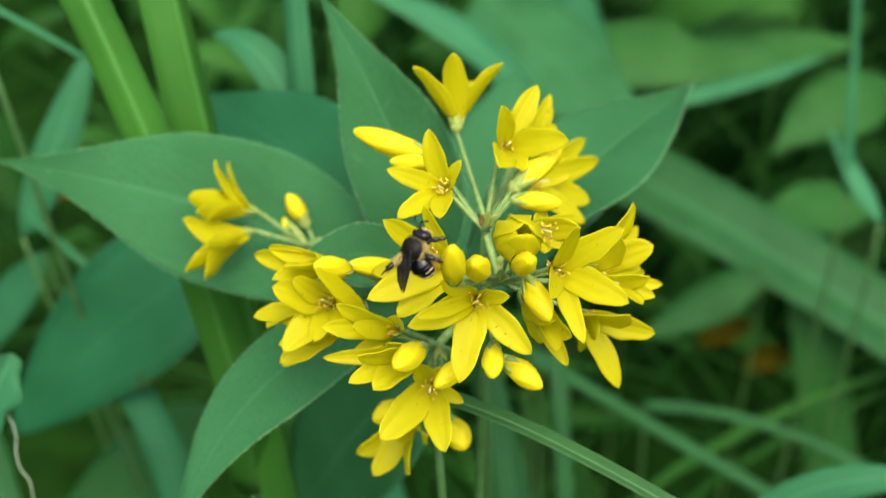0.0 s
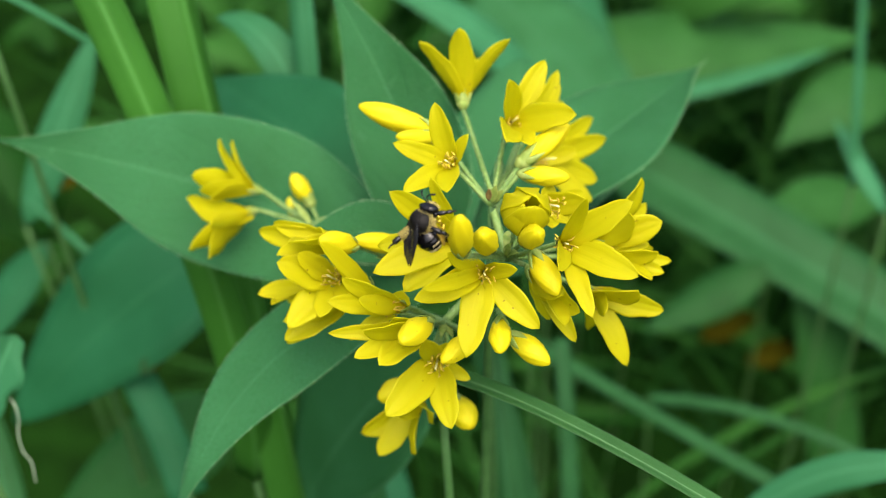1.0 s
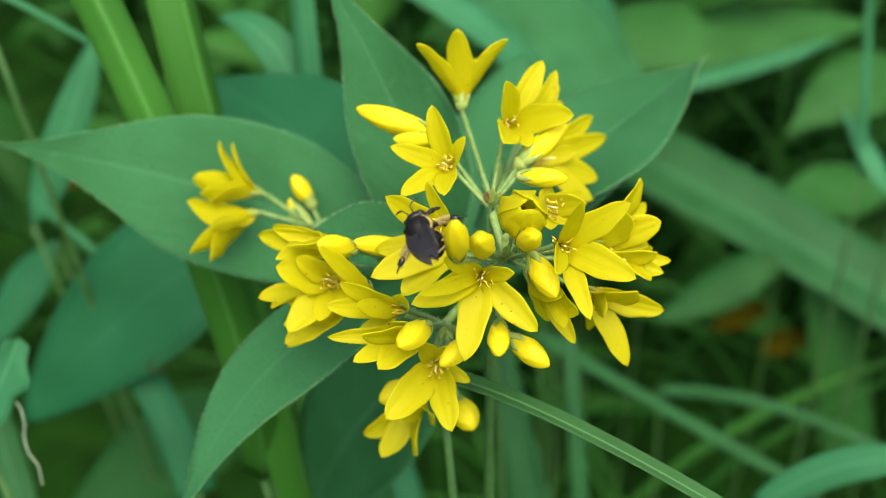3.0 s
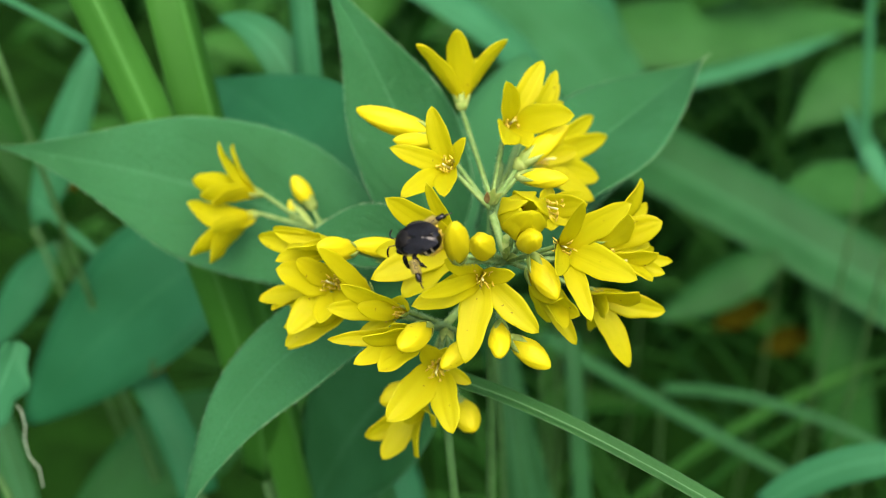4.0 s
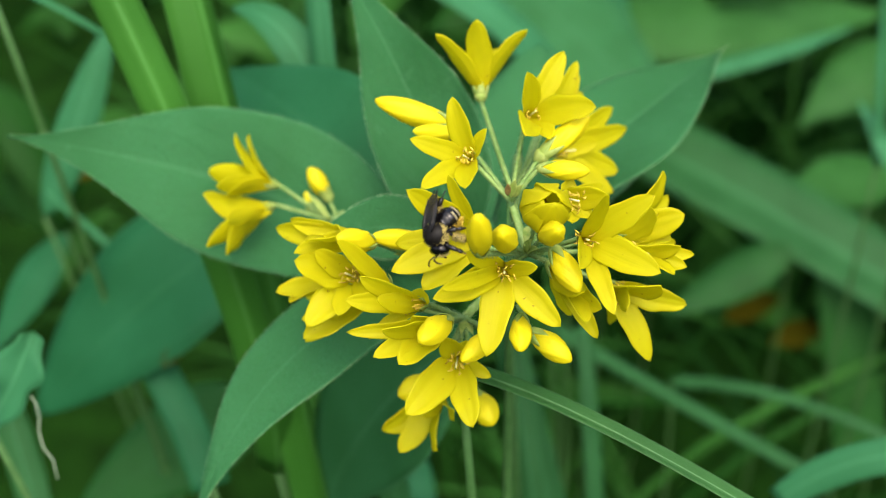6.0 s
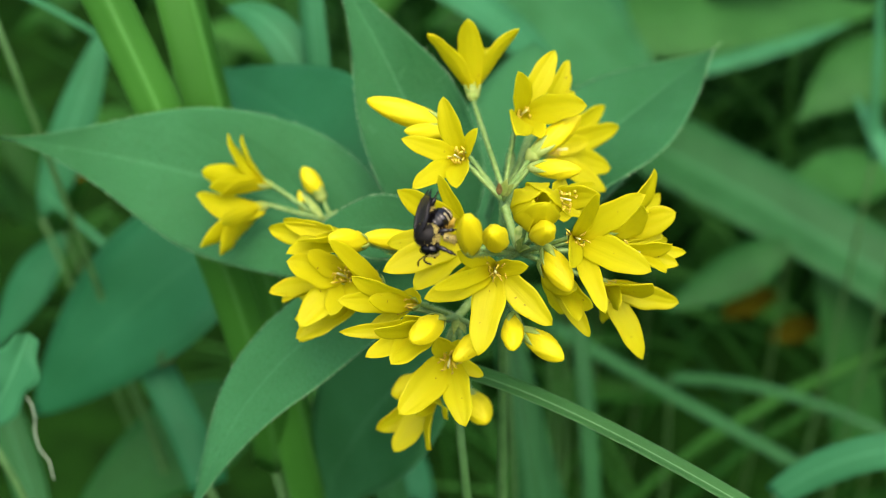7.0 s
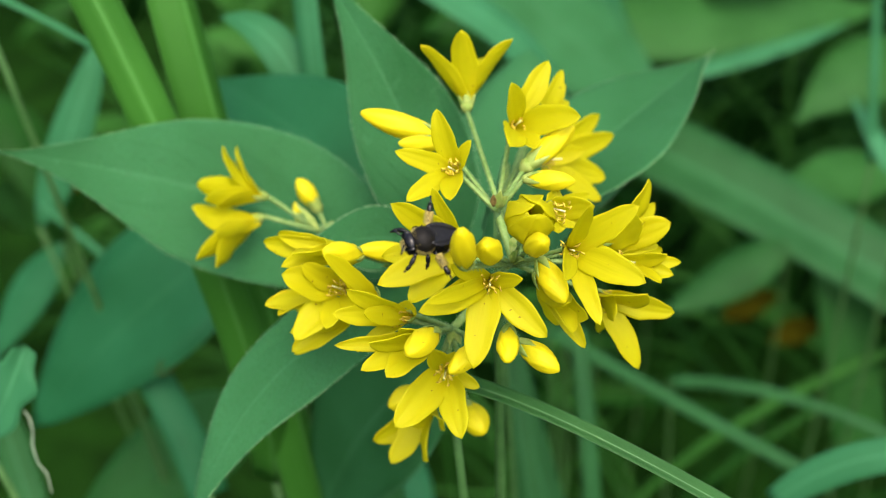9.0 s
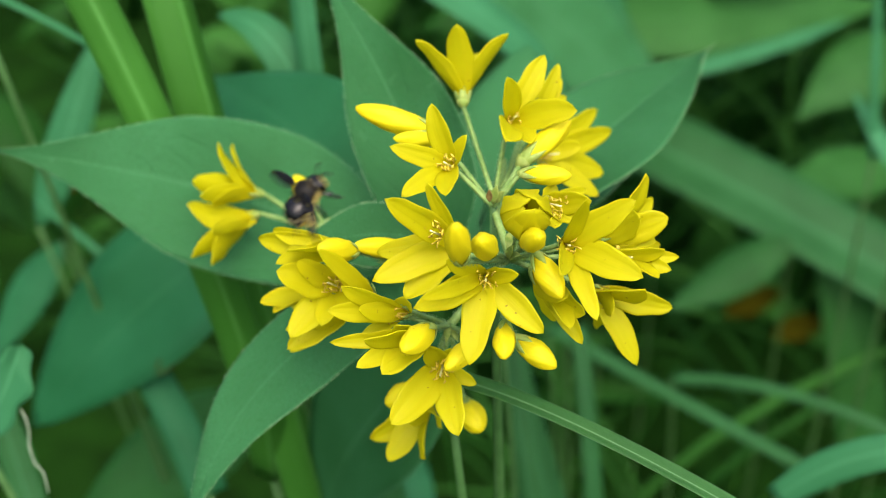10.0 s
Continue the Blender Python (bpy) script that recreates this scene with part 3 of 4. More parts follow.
flower((0.0186, 0.1200, 0.6379), (0.426, -0.866, 0.263), (((0.0240, 0.1141, 0.6431), 0.0054), ((0.0286, 0.1184, 0.6358), 0.0034), ((0.0239, 0.1142, 0.6295), 0.0033), ((0.0199, 0.1129, 0.6404), 0.0028), ((0.0196, 0.1224, 0.6284), 0.0027)), root=N2)
flower((0.0103, 0.1156, 0.6452), (0.476, -0.875, -0.093), (((0.0134, 0.1083, 0.6474), 0.0032), ((0.0160, 0.1093, 0.6438), 0.0036), ((0.0160, 0.1098, 0.6383), 0.0023), ((0.0141, 0.1074, 0.6433), 0.0034), ((0.0131, 0.1145, 0.6378), 0.0027)), root=N2, cup=0.6, stamens=False)
bud((0.0104, 0.1123, 0.6506), (0.0129, 0.1070, 0.6489), 0.0032, root=N2, green=0.2)
# low buds
bud((0.0063, 0.1084, 0.6431), (0.0060, 0.1031, 0.6431), 0.0029, root=(0.0066, 0.1141, 0.6405), green=0.45)
bud((0.0081, 0.1101, 0.6389), (0.0125, 0.1065, 0.6377), 0.0032, root=(0.0063, 0.1153, 0.6389), green=0.4)
bud((0.0028, 0.1086, 0.6403), (-0.0010, 0.1044, 0.6401), 0.0028, root=N3, green=0.2)
# spray that reaches out to the side
flower((-0.0309, 0.1553, 0.6279), (-0.930, -0.100, 0.354), (((-0.0357, 0.1548, 0.6382), 0.0034), ((-0.0347, 0.1596, 0.6345), 0.0052), ((-0.0398, 0.1511, 0.6340), 0.0037), ((-0.0381, 0.1472, 0.6340), 0.0032), ((-0.0369, 0.1479, 0.6318), 0.0033)), root=N4, cup=0.45, stamens=False)
flower((-0.0315, 0.1522, 0.6259), (-0.913, -0.408, -0.035), (((-0.0402, 0.1470, 0.6323), 0.0063), ((-0.0397, 0.1412, 0.6271), 0.0037), ((-0.0369, 0.1412, 0.6255), 0.0047), ((-0.0394, 0.1502, 0.6269), 0.0052), ((-0.0356, 0.1406, 0.6324), 0.0024)), root=N4, cup=0.45)
bud((-0.0227, 0.1554, 0.6256), (-0.0253, 0.1574, 0.6296), 0.0031, root=(-0.021, 0.1524, 0.6236), green=0.75)
bud((-0.0254, 0.1534, 0.6248), (-0.0258, 0.155, 0.6267), 0.0013, root=N4, green=0.9)
pedicel(N4, (-0.002, 0.1348, 0.6337), (0, 0, -0.001), 0.0006)
pedicel((-0.0219, 0.1512, 0.6237), (-0.0197, 0.1527, 0.6239), (0, 0, 0), 0.0005)
# lower side clusters
flower((-0.0130, 0.1243, 0.6421), (-0.680, -0.510, 0.527), (((-0.0240, 0.1285, 0.6426), 0.0026), ((-0.0263, 0.1293, 0.6405), 0.0035), ((-0.0205, 0.1183, 0.6476), 0.0045), ((-0.0224, 0.1196, 0.6445), 0.0033), ((-0.0167, 0.1211, 0.6477), 0.0036)), root=(-0.0073, 0.1257, 0.6385), cup=0.6, stamens=False)
bud((-0.0125, 0.1212, 0.6447), (-0.0163, 0.1170, 0.6491), 0.0032, root=(-0.0073, 0.1257, 0.6385), green=0.1)
flower((-0.0148, 0.1205, 0.6392), (-0.253, -0.605, 0.755), (((-0.0222, 0.1182, 0.6444), 0.0046), ((-0.0196, 0.1190, 0.6453), 0.0030), ((-0.0122, 0.1136, 0.6404), 0.0026), ((-0.0209, 0.1134, 0.6373), 0.0043), ((-0.0167, 0.1136, 0.6390), 0.0037)), root=N3, reach=1.2)
flower((-0.0105, 0.1176, 0.6404), (-0.364, -0.270, 0.891), (((-0.0161, 0.1154, 0.6502), 0.0024), ((-0.0150, 0.1178, 0.6453), 0.0024), ((-0.0131, 0.1189, 0.6420), 0.0019), ((-0.0132, 0.1230, 0.6390), 0.0019)), root=N3, bend=0.1, stamens=False)
flower((-0.0181, 0.1274, 0.6320), (-0.778, -0.481, 0.404), (((-0.0263, 0.1236, 0.6340), 0.0030), ((-0.0244, 0.1220, 0.6336), 0.0040), ((-0.0234, 0.1306, 0.6298), 0.0024), ((-0.0236, 0.1305, 0.6265), 0.0023)), root=N3, stamens=False)
flower((-0.0136, 0.1199, 0.6355), (-0.710, -0.645, 0.284), (((-0.0222, 0.1176, 0.6345), 0.0024), ((-0.0219, 0.1152, 0.6333), 0.0034), ((-0.0220, 0.1171, 0.6308), 0.0025), ((-0.0191, 0.1151, 0.6377), 0.0027)), root=N3, cup=0.5, stamens=False)
flower((-0.0059, 0.1139, 0.6406), (-0.560, -0.588, 0.584), (((-0.0133, 0.1117, 0.6474), 0.0029), ((-0.0152, 0.1105, 0.6446), 0.0028), ((-0.0110, 0.1076, 0.6472), 0.0027), ((-0.0126, 0.1096, 0.6388), 0.0020), ((-0.0061, 0.1145, 0.6428), 0.0029)), root=N3)
flower((-0.0032, 0.1116, 0.6394), (-0.474, -0.753, 0.456), (((-0.0153, 0.1094, 0.6402), 0.0022), ((-0.0117, 0.1046, 0.6407), 0.0028), ((-0.0103, 0.1046, 0.6452), 0.0033), ((-0.0086, 0.1041, 0.6399), 0.0039), ((-0.0069, 0.1086, 0.6436), 0.0041)), root=N3)
bud((-0.0028, 0.1089, 0.6424), (-0.0058, 0.1031, 0.6449), 0.0034, root=N3, green=0.12)
flower((-0.0015, 0.1117, 0.6333), (-0.066, -0.877, 0.476), (((-0.0080, 0.1027, 0.6323), 0.0045), ((0.0003, 0.1018, 0.6309), 0.0037), ((-0.0032, 0.1097, 0.6387), 0.0031), ((-0.0004, 0.1102, 0.6377), 0.0026), ((0.0027, 0.1093, 0.6320), 0.0020)), root=N3, reach=1.15)
flower((-0.0039, 0.1204, 0.6174), (-0.391, -0.919, -0.046), (((-0.0127, 0.1172, 0.6124), 0.0035), ((-0.0101, 0.1139, 0.6115), 0.0036), ((-0.0048, 0.1108, 0.6155), 0.0046), ((-0.0065, 0.1119, 0.6214), 0.0028), ((-0.0022, 0.1124, 0.6219), 0.0046)), root=N3)
bud((-0.0053, 0.1199, 0.6199), (-0.0100, 0.1172, 0.6199), 0.0038, root=N3, green=0.1)
bud((0.0011, 0.1184, 0.6181), (0.0031, 0.1133, 0.6182), 0.0040, root=N3, green=0.1)

# ---- reeds and grasses close by ----
def grass(name, label, blades, material, category="grass", wave=0.0):
    a = np.array(blades[0][0])
    foot = np.array((a[0] + 0.01, a[1] + 0.03, 0.0))
    t = tagged(thing(name, foot), label, category)
    mesh_part("stalk", *tube(bezier(a, (a + foot) / 2 + (0.01, 0.0, 0.03), foot - (0, 0, 0.02), np.linspace(0, 1, 14)), np.linspace(0.0006, 0.0016, 14), 8), STALK_DARK, t)
    for k, (a, b, c, face, width, fold, profile) in enumerate(blades):
        leaf(t, a, b, c, face, width, material, "blade", fold=fold, wave=wave, profile=profile, seed=k, ns=20, nu=6, thick=0.0002)
    return t


F0 = (0, -0.549, 0.836)
grass("reed_shoot", "fresh green reed shoot with two broad upright blades", (
    ((-0.0407, 0.1661, 0.5411), (-0.0318, 0.1475, 0.6035), (-0.061, 0.1823, 0.6569), (0.19, -0.686, 0.703), 0.0085, -0.72, "strap"),
    ((-0.0301, 0.1643, 0.5281), (-0.037, 0.1661, 0.6131), (-0.0488, 0.1966, 0.6518), (0.693, -0.503, 0.516), 0.0111, -0.77, "strap")), BLADE)
grass("sedge_tuft", "tuft of bluish sedge blades behind the flower", (
    ((-0.0272, 0.2023, 0.5835), (-0.0289, 0.2095, 0.6107), (-0.031, 0.2271, 0.6348), (-0.286, -0.669, 0.686), 0.0058, -0.2, "strap"),
    ((-0.0275, 0.2039, 0.5823), (-0.0295, 0.2199, 0.6232), (-0.0497, 0.2305, 0.6171), (0, -0.398, 0.918), 0.0088, 0.1, "grass")), BLADE_BLUE)
grass("grass_plant", "long narrow grass blade crossing under the flowers", (
    ((-0.0013, 0.1175, 0.6248), (0.0120, 0.1086, 0.6294), (0.0372, 0.0960, 0.6202), (0.085, -0.325, 0.942), 0.0024, 0.5, "strap"),), BLADE_KEEL)
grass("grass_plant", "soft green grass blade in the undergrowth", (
    ((0.0271, 0.2851, 0.4674), (0.0646, 0.2555, 0.4633), (0.1063, 0.2259, 0.4592), F0, 0.0045, -0.2, "strap"),), BLADE_SHADE_TONE)
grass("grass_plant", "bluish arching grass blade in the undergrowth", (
    ((0.0834, 0.3439, 0.3768), (0.1291, 0.3313, 0.3917), (0.1831, 0.2943, 0.3781), F0, 0.0045, -0.2, "strap"),), BLADE_SHADE_TONE)
grass("grass_plant", "pale arching grass blade at the meadow's edge", (
    ((0.0672, 0.1674, 0.5295), (0.0804, 0.169, 0.5469), (0.1013, 0.1642, 0.549), F0, 0.0075, -0.1, "grass"),), BLADE_BLUE)
grass("grass_plant", "thin pale grass blade leaning over the reeds", (
    ((-0.096, 0.2207, 0.6318), (-0.0812, 0.2161, 0.6264), (-0.0736, 0.2167, 0.6193), F0, 0.0016, -0.1, "strap"),), BLADE_BLUE)
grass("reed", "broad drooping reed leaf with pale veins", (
    ((0.0677, 0.5644, 0.3573), (0.1616, 0.4925, 0.3482), (0.2638, 0.4044, 0.3200), (0, -0.398, 0.918), 0.0439, 0.25, "strap"),), BLADE_SHADE_TONE)
grass("reed", "broad level reed leaf in the undergrowth", (
    ((0.0524, 0.5952, 0.3934), (0.1275, 0.5811, 0.4059), (0.2425, 0.6199, 0.3870), (0, -0.35, 0.93), 0.0506, -0.1, "oval"),), LEAF_LIT_TONE)
grass("leafy_herb", "broad leaf in the light behind the flowers", (
    ((0.0194, 0.5652, 0.4513), (0.0518, 0.5217, 0.4307), (0.0955, 0.4852, 0.4180), (0, -0.35, 0.93), 0.0613, -0.1, "oval"),), LEAF)
grass("reed", "narrow pale leaf lying over the undergrowth", (
    ((0.0728, 0.5400, 0.3902), (0.1353, 0.5291, 0.4067), (0.2038, 0.5620, 0.4126), (0, -0.259, 0.966), 0.0104, -0.15, "grass"),), BLADE_BLUE)
grass("leafy_herb", "pale upright leaf in the undergrowth", (
    ((0.1053, 0.5460, 0.3351), (0.0801, 0.5599, 0.3978), (0.0598, 0.5736, 0.4602), (0, -0.3, 0.95), 0.0362, -0.15, "strap"),), BLADE_BLUE)
grass("leafy_herb", "arched pale leaf above a dark gap", (
    ((0.0330, 0.3350, 0.5209), (0.0205, 0.3380, 0.5554), (-0.0257, 0.3466, 0.5665), (0.169, -0.321, 0.932), 0.0141, -0.1, "grass"),), BLADE_BLUE)
grass("leafy_herb", "large drooping leaf in the undergrowth", (
    ((0.2683, 0.6031, 0.3668), (0.2227, 0.5857, 0.3784), (0.1844, 0.5598, 0.3492), (0, -0.45, 0.89), 0.0442, -0.15, "leaf"),), LEAF_LIT_TONE)
grass("leafy_herb", "green leaf leaning over the dark hollow", (
    ((0.2472, 0.5405, 0.3253), (0.2033, 0.5305, 0.3453), (0.1613, 0.5007, 0.3424), (0, -0.473, 0.881), 0.0337, -0.15, "leaf"),), LEAF_LIT_TONE)
grass("leafy_herb", "slim pale leaf leaning in the undergrowth", (
    ((0.1514, 0.3278, 0.4867), (0.1435, 0.3378, 0.4986), (0.1363, 0.3564, 0.5065), (0.183, -0.465, 0.867), 0.0081, -0.15, "oval"),), BLADE_BLUE)
grass("leafy_herb", "upright green leaf above the dead leaves", (
    ((0.2150, 0.4206, 0.2174), (0.2002, 0.4339, 0.2792), (0.1904, 0.4665, 0.3326), (-0.092, -0.471, 0.878), 0.0307, -0.15, "strap"),), LEAF_LIT_TONE)
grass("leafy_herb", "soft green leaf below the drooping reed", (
    ((0.1593, 0.4568, 0.3528), (0.1341, 0.4458, 0.3406), (0.0977, 0.4347, 0.3286), (0, -0.398, 0.918), 0.0237, -0.15, "oval"),), LEAF_SHADE_TONE)
grass("leafy_herb", "broad leaf under the fresh reeds, tinted dim as shaded", (
    ((-0.0620, 0.2432, 0.4779), (-0.0822, 0.2377, 0.4719), (-0.1175, 0.2200, 0.4523), (0.1, -0.5, 0.86), 0.0284, 0.1, "oval"),), LEAF_SHADE_TONE)
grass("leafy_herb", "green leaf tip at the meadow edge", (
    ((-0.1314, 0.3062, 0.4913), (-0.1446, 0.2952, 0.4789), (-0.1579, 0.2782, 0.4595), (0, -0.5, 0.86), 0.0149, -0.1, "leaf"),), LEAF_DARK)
grass("leafy_herb", "upright green leaf low down, tinted as shaded", (
    ((-0.1120, 0.1928, 0.4818), (-0.1176, 0.2083, 0.4999), (-0.1263, 0.2237, 0.5181), (0.1, -0.6, 0.8), 0.0089, -0.2, "grass"),), BLADE_SHADE_TONE)
grass("leafy_herb", "green leaf deep between the stems, tinted dim", (
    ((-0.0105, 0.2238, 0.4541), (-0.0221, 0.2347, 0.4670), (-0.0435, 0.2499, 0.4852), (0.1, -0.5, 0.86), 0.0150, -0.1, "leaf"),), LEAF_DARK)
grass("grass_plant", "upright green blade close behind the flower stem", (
    ((0.0261, 0.2175, 0.4459), (0.0176, 0.2326, 0.4790), (0.0114, 0.2496, 0.4988), (-0.1, -0.6, 0.8), 0.0101, -0.2, "strap"),), BLADE_SHADE_TONE)
grass("leafy_herb", "broad soft green leaf behind the flower head", (
    ((0.0074, 0.1775, 0.5881), (0.0115, 0.1988, 0.6042), (0.0159, 0.225, 0.6106), (0, -0.259, 0.966), 0.030, -0.15, "oval"),), LEAF)
grass("grass_sprig", "thin pale grass stem among the leaves", (
    ((0.1410, 0.3380, 0.4912), (0.1403, 0.3536, 0.5247), (0.1388, 0.3705, 0.5596), F0, 0.0032, -0.2, "strap"),), BLADE_BLUE)
grass("leafy_herb", "narrow bluish leaf in the undergrowth", (
    ((-0.1243, 0.278, 0.5213), (-0.1111, 0.287, 0.5476), (-0.1006, 0.3069, 0.5712), (0.192, -0.613, 0.766), 0.012, -0.15, "oval"),), BLADE_BLUE)
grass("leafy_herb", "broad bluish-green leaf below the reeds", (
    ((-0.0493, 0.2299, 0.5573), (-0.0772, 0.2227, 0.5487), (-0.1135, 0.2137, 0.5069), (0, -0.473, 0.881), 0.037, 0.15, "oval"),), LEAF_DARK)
grass("leafy_herb", "torn pale leaf with a frayed end", (
    ((-0.0835, 0.141, 0.5866), (-0.0765, 0.1426, 0.5964), (-0.0741, 0.1487, 0.6021), (0.286, -0.669, 0.686), 0.0078, 0.25, "blunt"),), BLADE_BLUE, wave=0.7)
grass("grass_plant", "green blade below the reeds, tinted dark as shaded", (
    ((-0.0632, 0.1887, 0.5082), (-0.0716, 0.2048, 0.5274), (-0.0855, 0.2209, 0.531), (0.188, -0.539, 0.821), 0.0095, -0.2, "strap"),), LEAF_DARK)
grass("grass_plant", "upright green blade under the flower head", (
    ((-0.0155, 0.165, 0.5266), (-0.0174, 0.1713, 0.5497), (-0.0276, 0.1873, 0.5609), (0.276, -0.528, 0.803), 0.0075, -0.3, "strap"),), BLADE_SHADE_TONE)
grass("grass_plant", "upright blade tinted as shaded behind the flower stem", (
    ((0.0156, 0.1772, 0.5101), (0.0127, 0.1878, 0.5304), (0.0089, 0.2084, 0.5472), (-0.192, -0.613, 0.766), 0.0062, -0.2, "strap"),), BLADE_SHADE_TONE)
grass("grass_plant", "upright blade tinted as shaded behind the flower stem", (
    ((0.0339, 0.2017, 0.477), (0.0326, 0.2141, 0.4996), (0.0308, 0.2352, 0.5169), (0.192, -0.613, 0.766), 0.0052, -0.2, "strap"),), BLADE_SHADE_TONE)
grass("bare_herb", "bare pale stalk between broad leaves", (
    ((-0.0868, 0.2335, 0.5429), (-0.0962, 0.2391, 0.5496), (-0.1088, 0.2475, 0.5549), F0, 0.0022, -0.3, "strap"),), BLADE_BLUE)
fibre = tagged(thing("dry_fibre", (-0.0738, 0.1407, 0.594)), "curled pale dry fibre hanging from a torn leaf", "plant fibre")
fp = np.array([(-0.0747, 0.1416, 0.5936), (-0.0734, 0.14, 0.5933), (-0.0725, 0.1379, 0.5924), (-0.0727, 0.1364, 0.5905), (-0.0719, 0.1345, 0.5883), (-0.0703, 0.1333, 0.5868), (-0.0696, 0.1311, 0.5843)])
mesh_part("fibre", *tube(fp, 0.00014, 6), THREAD, fibre)


def litter(at, turn, size, label):
    """A dry curled leaf caught low in the grass."""
    t = tagged(thing("dead_leaf", at), label, "dead leaf")
    at = np.array(at)
    d = np.array((np.cos(turn), np.sin(turn), 0.2)) * size
    leaf(t, at - d, at + (0, 0, size * 0.5), at + d, (0, -0.5, 1), size * 0.9, DEAD, "curled_blade", cup=0.4, ns=10, nu=4)


litter((0.1793, 0.4692, 0.2747), 0.1, 0.016, "curled brown dead leaf with shade in its colour")
litter((0.1597, 0.4935, 0.2728), 0.3, 0.018, "yellowed dead leaf with shade in its colour")
litter((-0.0713, 0.2097, 0.5332), 0.8, 0.0045, "small pale withered leaf below the reeds")
litter((-0.1106, 0.2861, 0.5309), 0.5, 0.006, "small yellowed leaf with shade in its colour")


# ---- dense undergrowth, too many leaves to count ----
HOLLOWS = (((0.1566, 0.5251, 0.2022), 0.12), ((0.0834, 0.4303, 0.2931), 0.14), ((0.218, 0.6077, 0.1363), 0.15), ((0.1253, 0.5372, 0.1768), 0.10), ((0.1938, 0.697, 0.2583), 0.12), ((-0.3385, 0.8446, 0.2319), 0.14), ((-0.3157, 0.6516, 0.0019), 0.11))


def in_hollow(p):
    """Gaps between the plants, kept leafless so the ground's dark colour reads as shade."""
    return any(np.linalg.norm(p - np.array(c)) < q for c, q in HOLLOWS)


def undergrowth():
    """Mixed leaves that fill the meadow beyond the flower."""
    rng = np.random.RandomState(11)
    shapes = []
    for k in range(4200):
        y = 0.62 + 1.4 * rng.rand() ** 1.5
        x = (rng.rand() - 0.5) * (0.7 + 1.1 * y)
        z = (0.52 - 0.1 * y) * rng.rand() ** 0.8 * (0.55 if x < -0.12 * y else 1.0)
        ln = 0.05 + 0.08 * rng.rand()
        if x < -0.2 * y and rng.rand() < 0.85:
            continue
        d = unit((rng.randn(), rng.randn() * 0.7, 0.3 + 0.7 * rng.rand()))
        a = np.array((x, y, z))
        c = a + d * ln
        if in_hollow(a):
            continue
        b = (a + c) / 2 + np.array((0, 0, ln * 0.25))
        shapes.append(sheet(a, b, c, (rng.randn() * 0.5, -0.5 + rng.randn() * 0.4, 1), ln * (0.1 + 0.3 * rng.rand()), "leaf", fold=0.2, ns=5, nu=2, seed=k))
    v, f, uv = merge(shapes)
    ob = mesh_part("undergrowth", v, f, FAR_LEAF, None, "", uv)
    tagged(ob, "dense mixed green leaves of the wet meadow", "undergrowth", kind="stuff")


def meadow():
    """Tall grass added all round the little clearing, mostly unseen, to block low light."""
    rng = np.random.RandomState(12)
    shapes = []
    while len(shapes) < 5200:
        q = rng.rand() * 2 * np.pi
        rad = 0.45 + 7.0 * rng.rand() ** 1.5
        x, y = rad * np.cos(q), 0.1 + rad * np.sin(q)
        ahead = abs(x) < 0.3 + 0.55 * max(y, 0) and y > -0.2
        if ahead and y < 1.3:
            continue
        h = (0.35 + 0.25 * rng.rand()) if not ahead else 0.5
        lean = rng.randn(2) * 0.18
        a = np.array((x, y, -0.01))
        c = a + (lean[0], lean[1], h)
        b = a + (lean[0] * 0.2, lean[1] * 0.2, h * 0.7)
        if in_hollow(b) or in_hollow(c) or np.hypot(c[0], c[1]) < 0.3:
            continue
        shapes.append(sheet(a, b, c, (rng.randn(), rng.randn(), 0.3), 0.012 + 0.014 * rng.rand() + 0.006 * rad, "grass", fold=-0.3, ns=5, nu=2, seed=len(shapes)))
    v, f, uv = merge(shapes)
    ob = mesh_part("meadow_grass", v, f, FAR_LEAF, None, "", uv)
    tagged(ob, "tall green meadow grass added all round, mostly unseen", "grass", kind="stuff")


undergrowth()
meadow()


def fine_grass():
    """Thin crossing blades of low grass."""
    rng = np.random.RandomState(21)
    shapes = []
    for k in range(230):
        y = 0.38 + 0.6 * rng.rand()
        x = -0.1 + (0.25 + 0.35 * y) * rng.rand() + 0.05
        a = np.array((x, y, 0.12 * rng.rand()))
        h = 0.10 + 0.18 * rng.rand()
        lean = rng.randn(2) * 0.2
        c = a + (lean[0], lean[1], h)
        if in_hollow(c):
            continue
        b = a + (lean[0] * 0.15, lean[1] * 0.15, h * 0.8)
        shapes.append(sheet(a, b, c, (rng.randn() * 0.4, -0.6, 1), 0.002 + 0.004 * rng.rand(), "grass", fold=-0.3, ns=8, nu=2, seed=k))
    v, f, uv = merge(shapes)
    ob = mesh_part("low_grass", v, f, FAR_LEAF, None, "", uv)
    tagged(ob, "thin crossing blades of low meadow grass", "grass", kind="stuff")


fine_grass()


# ---- the bee ----
MM = 0.00089


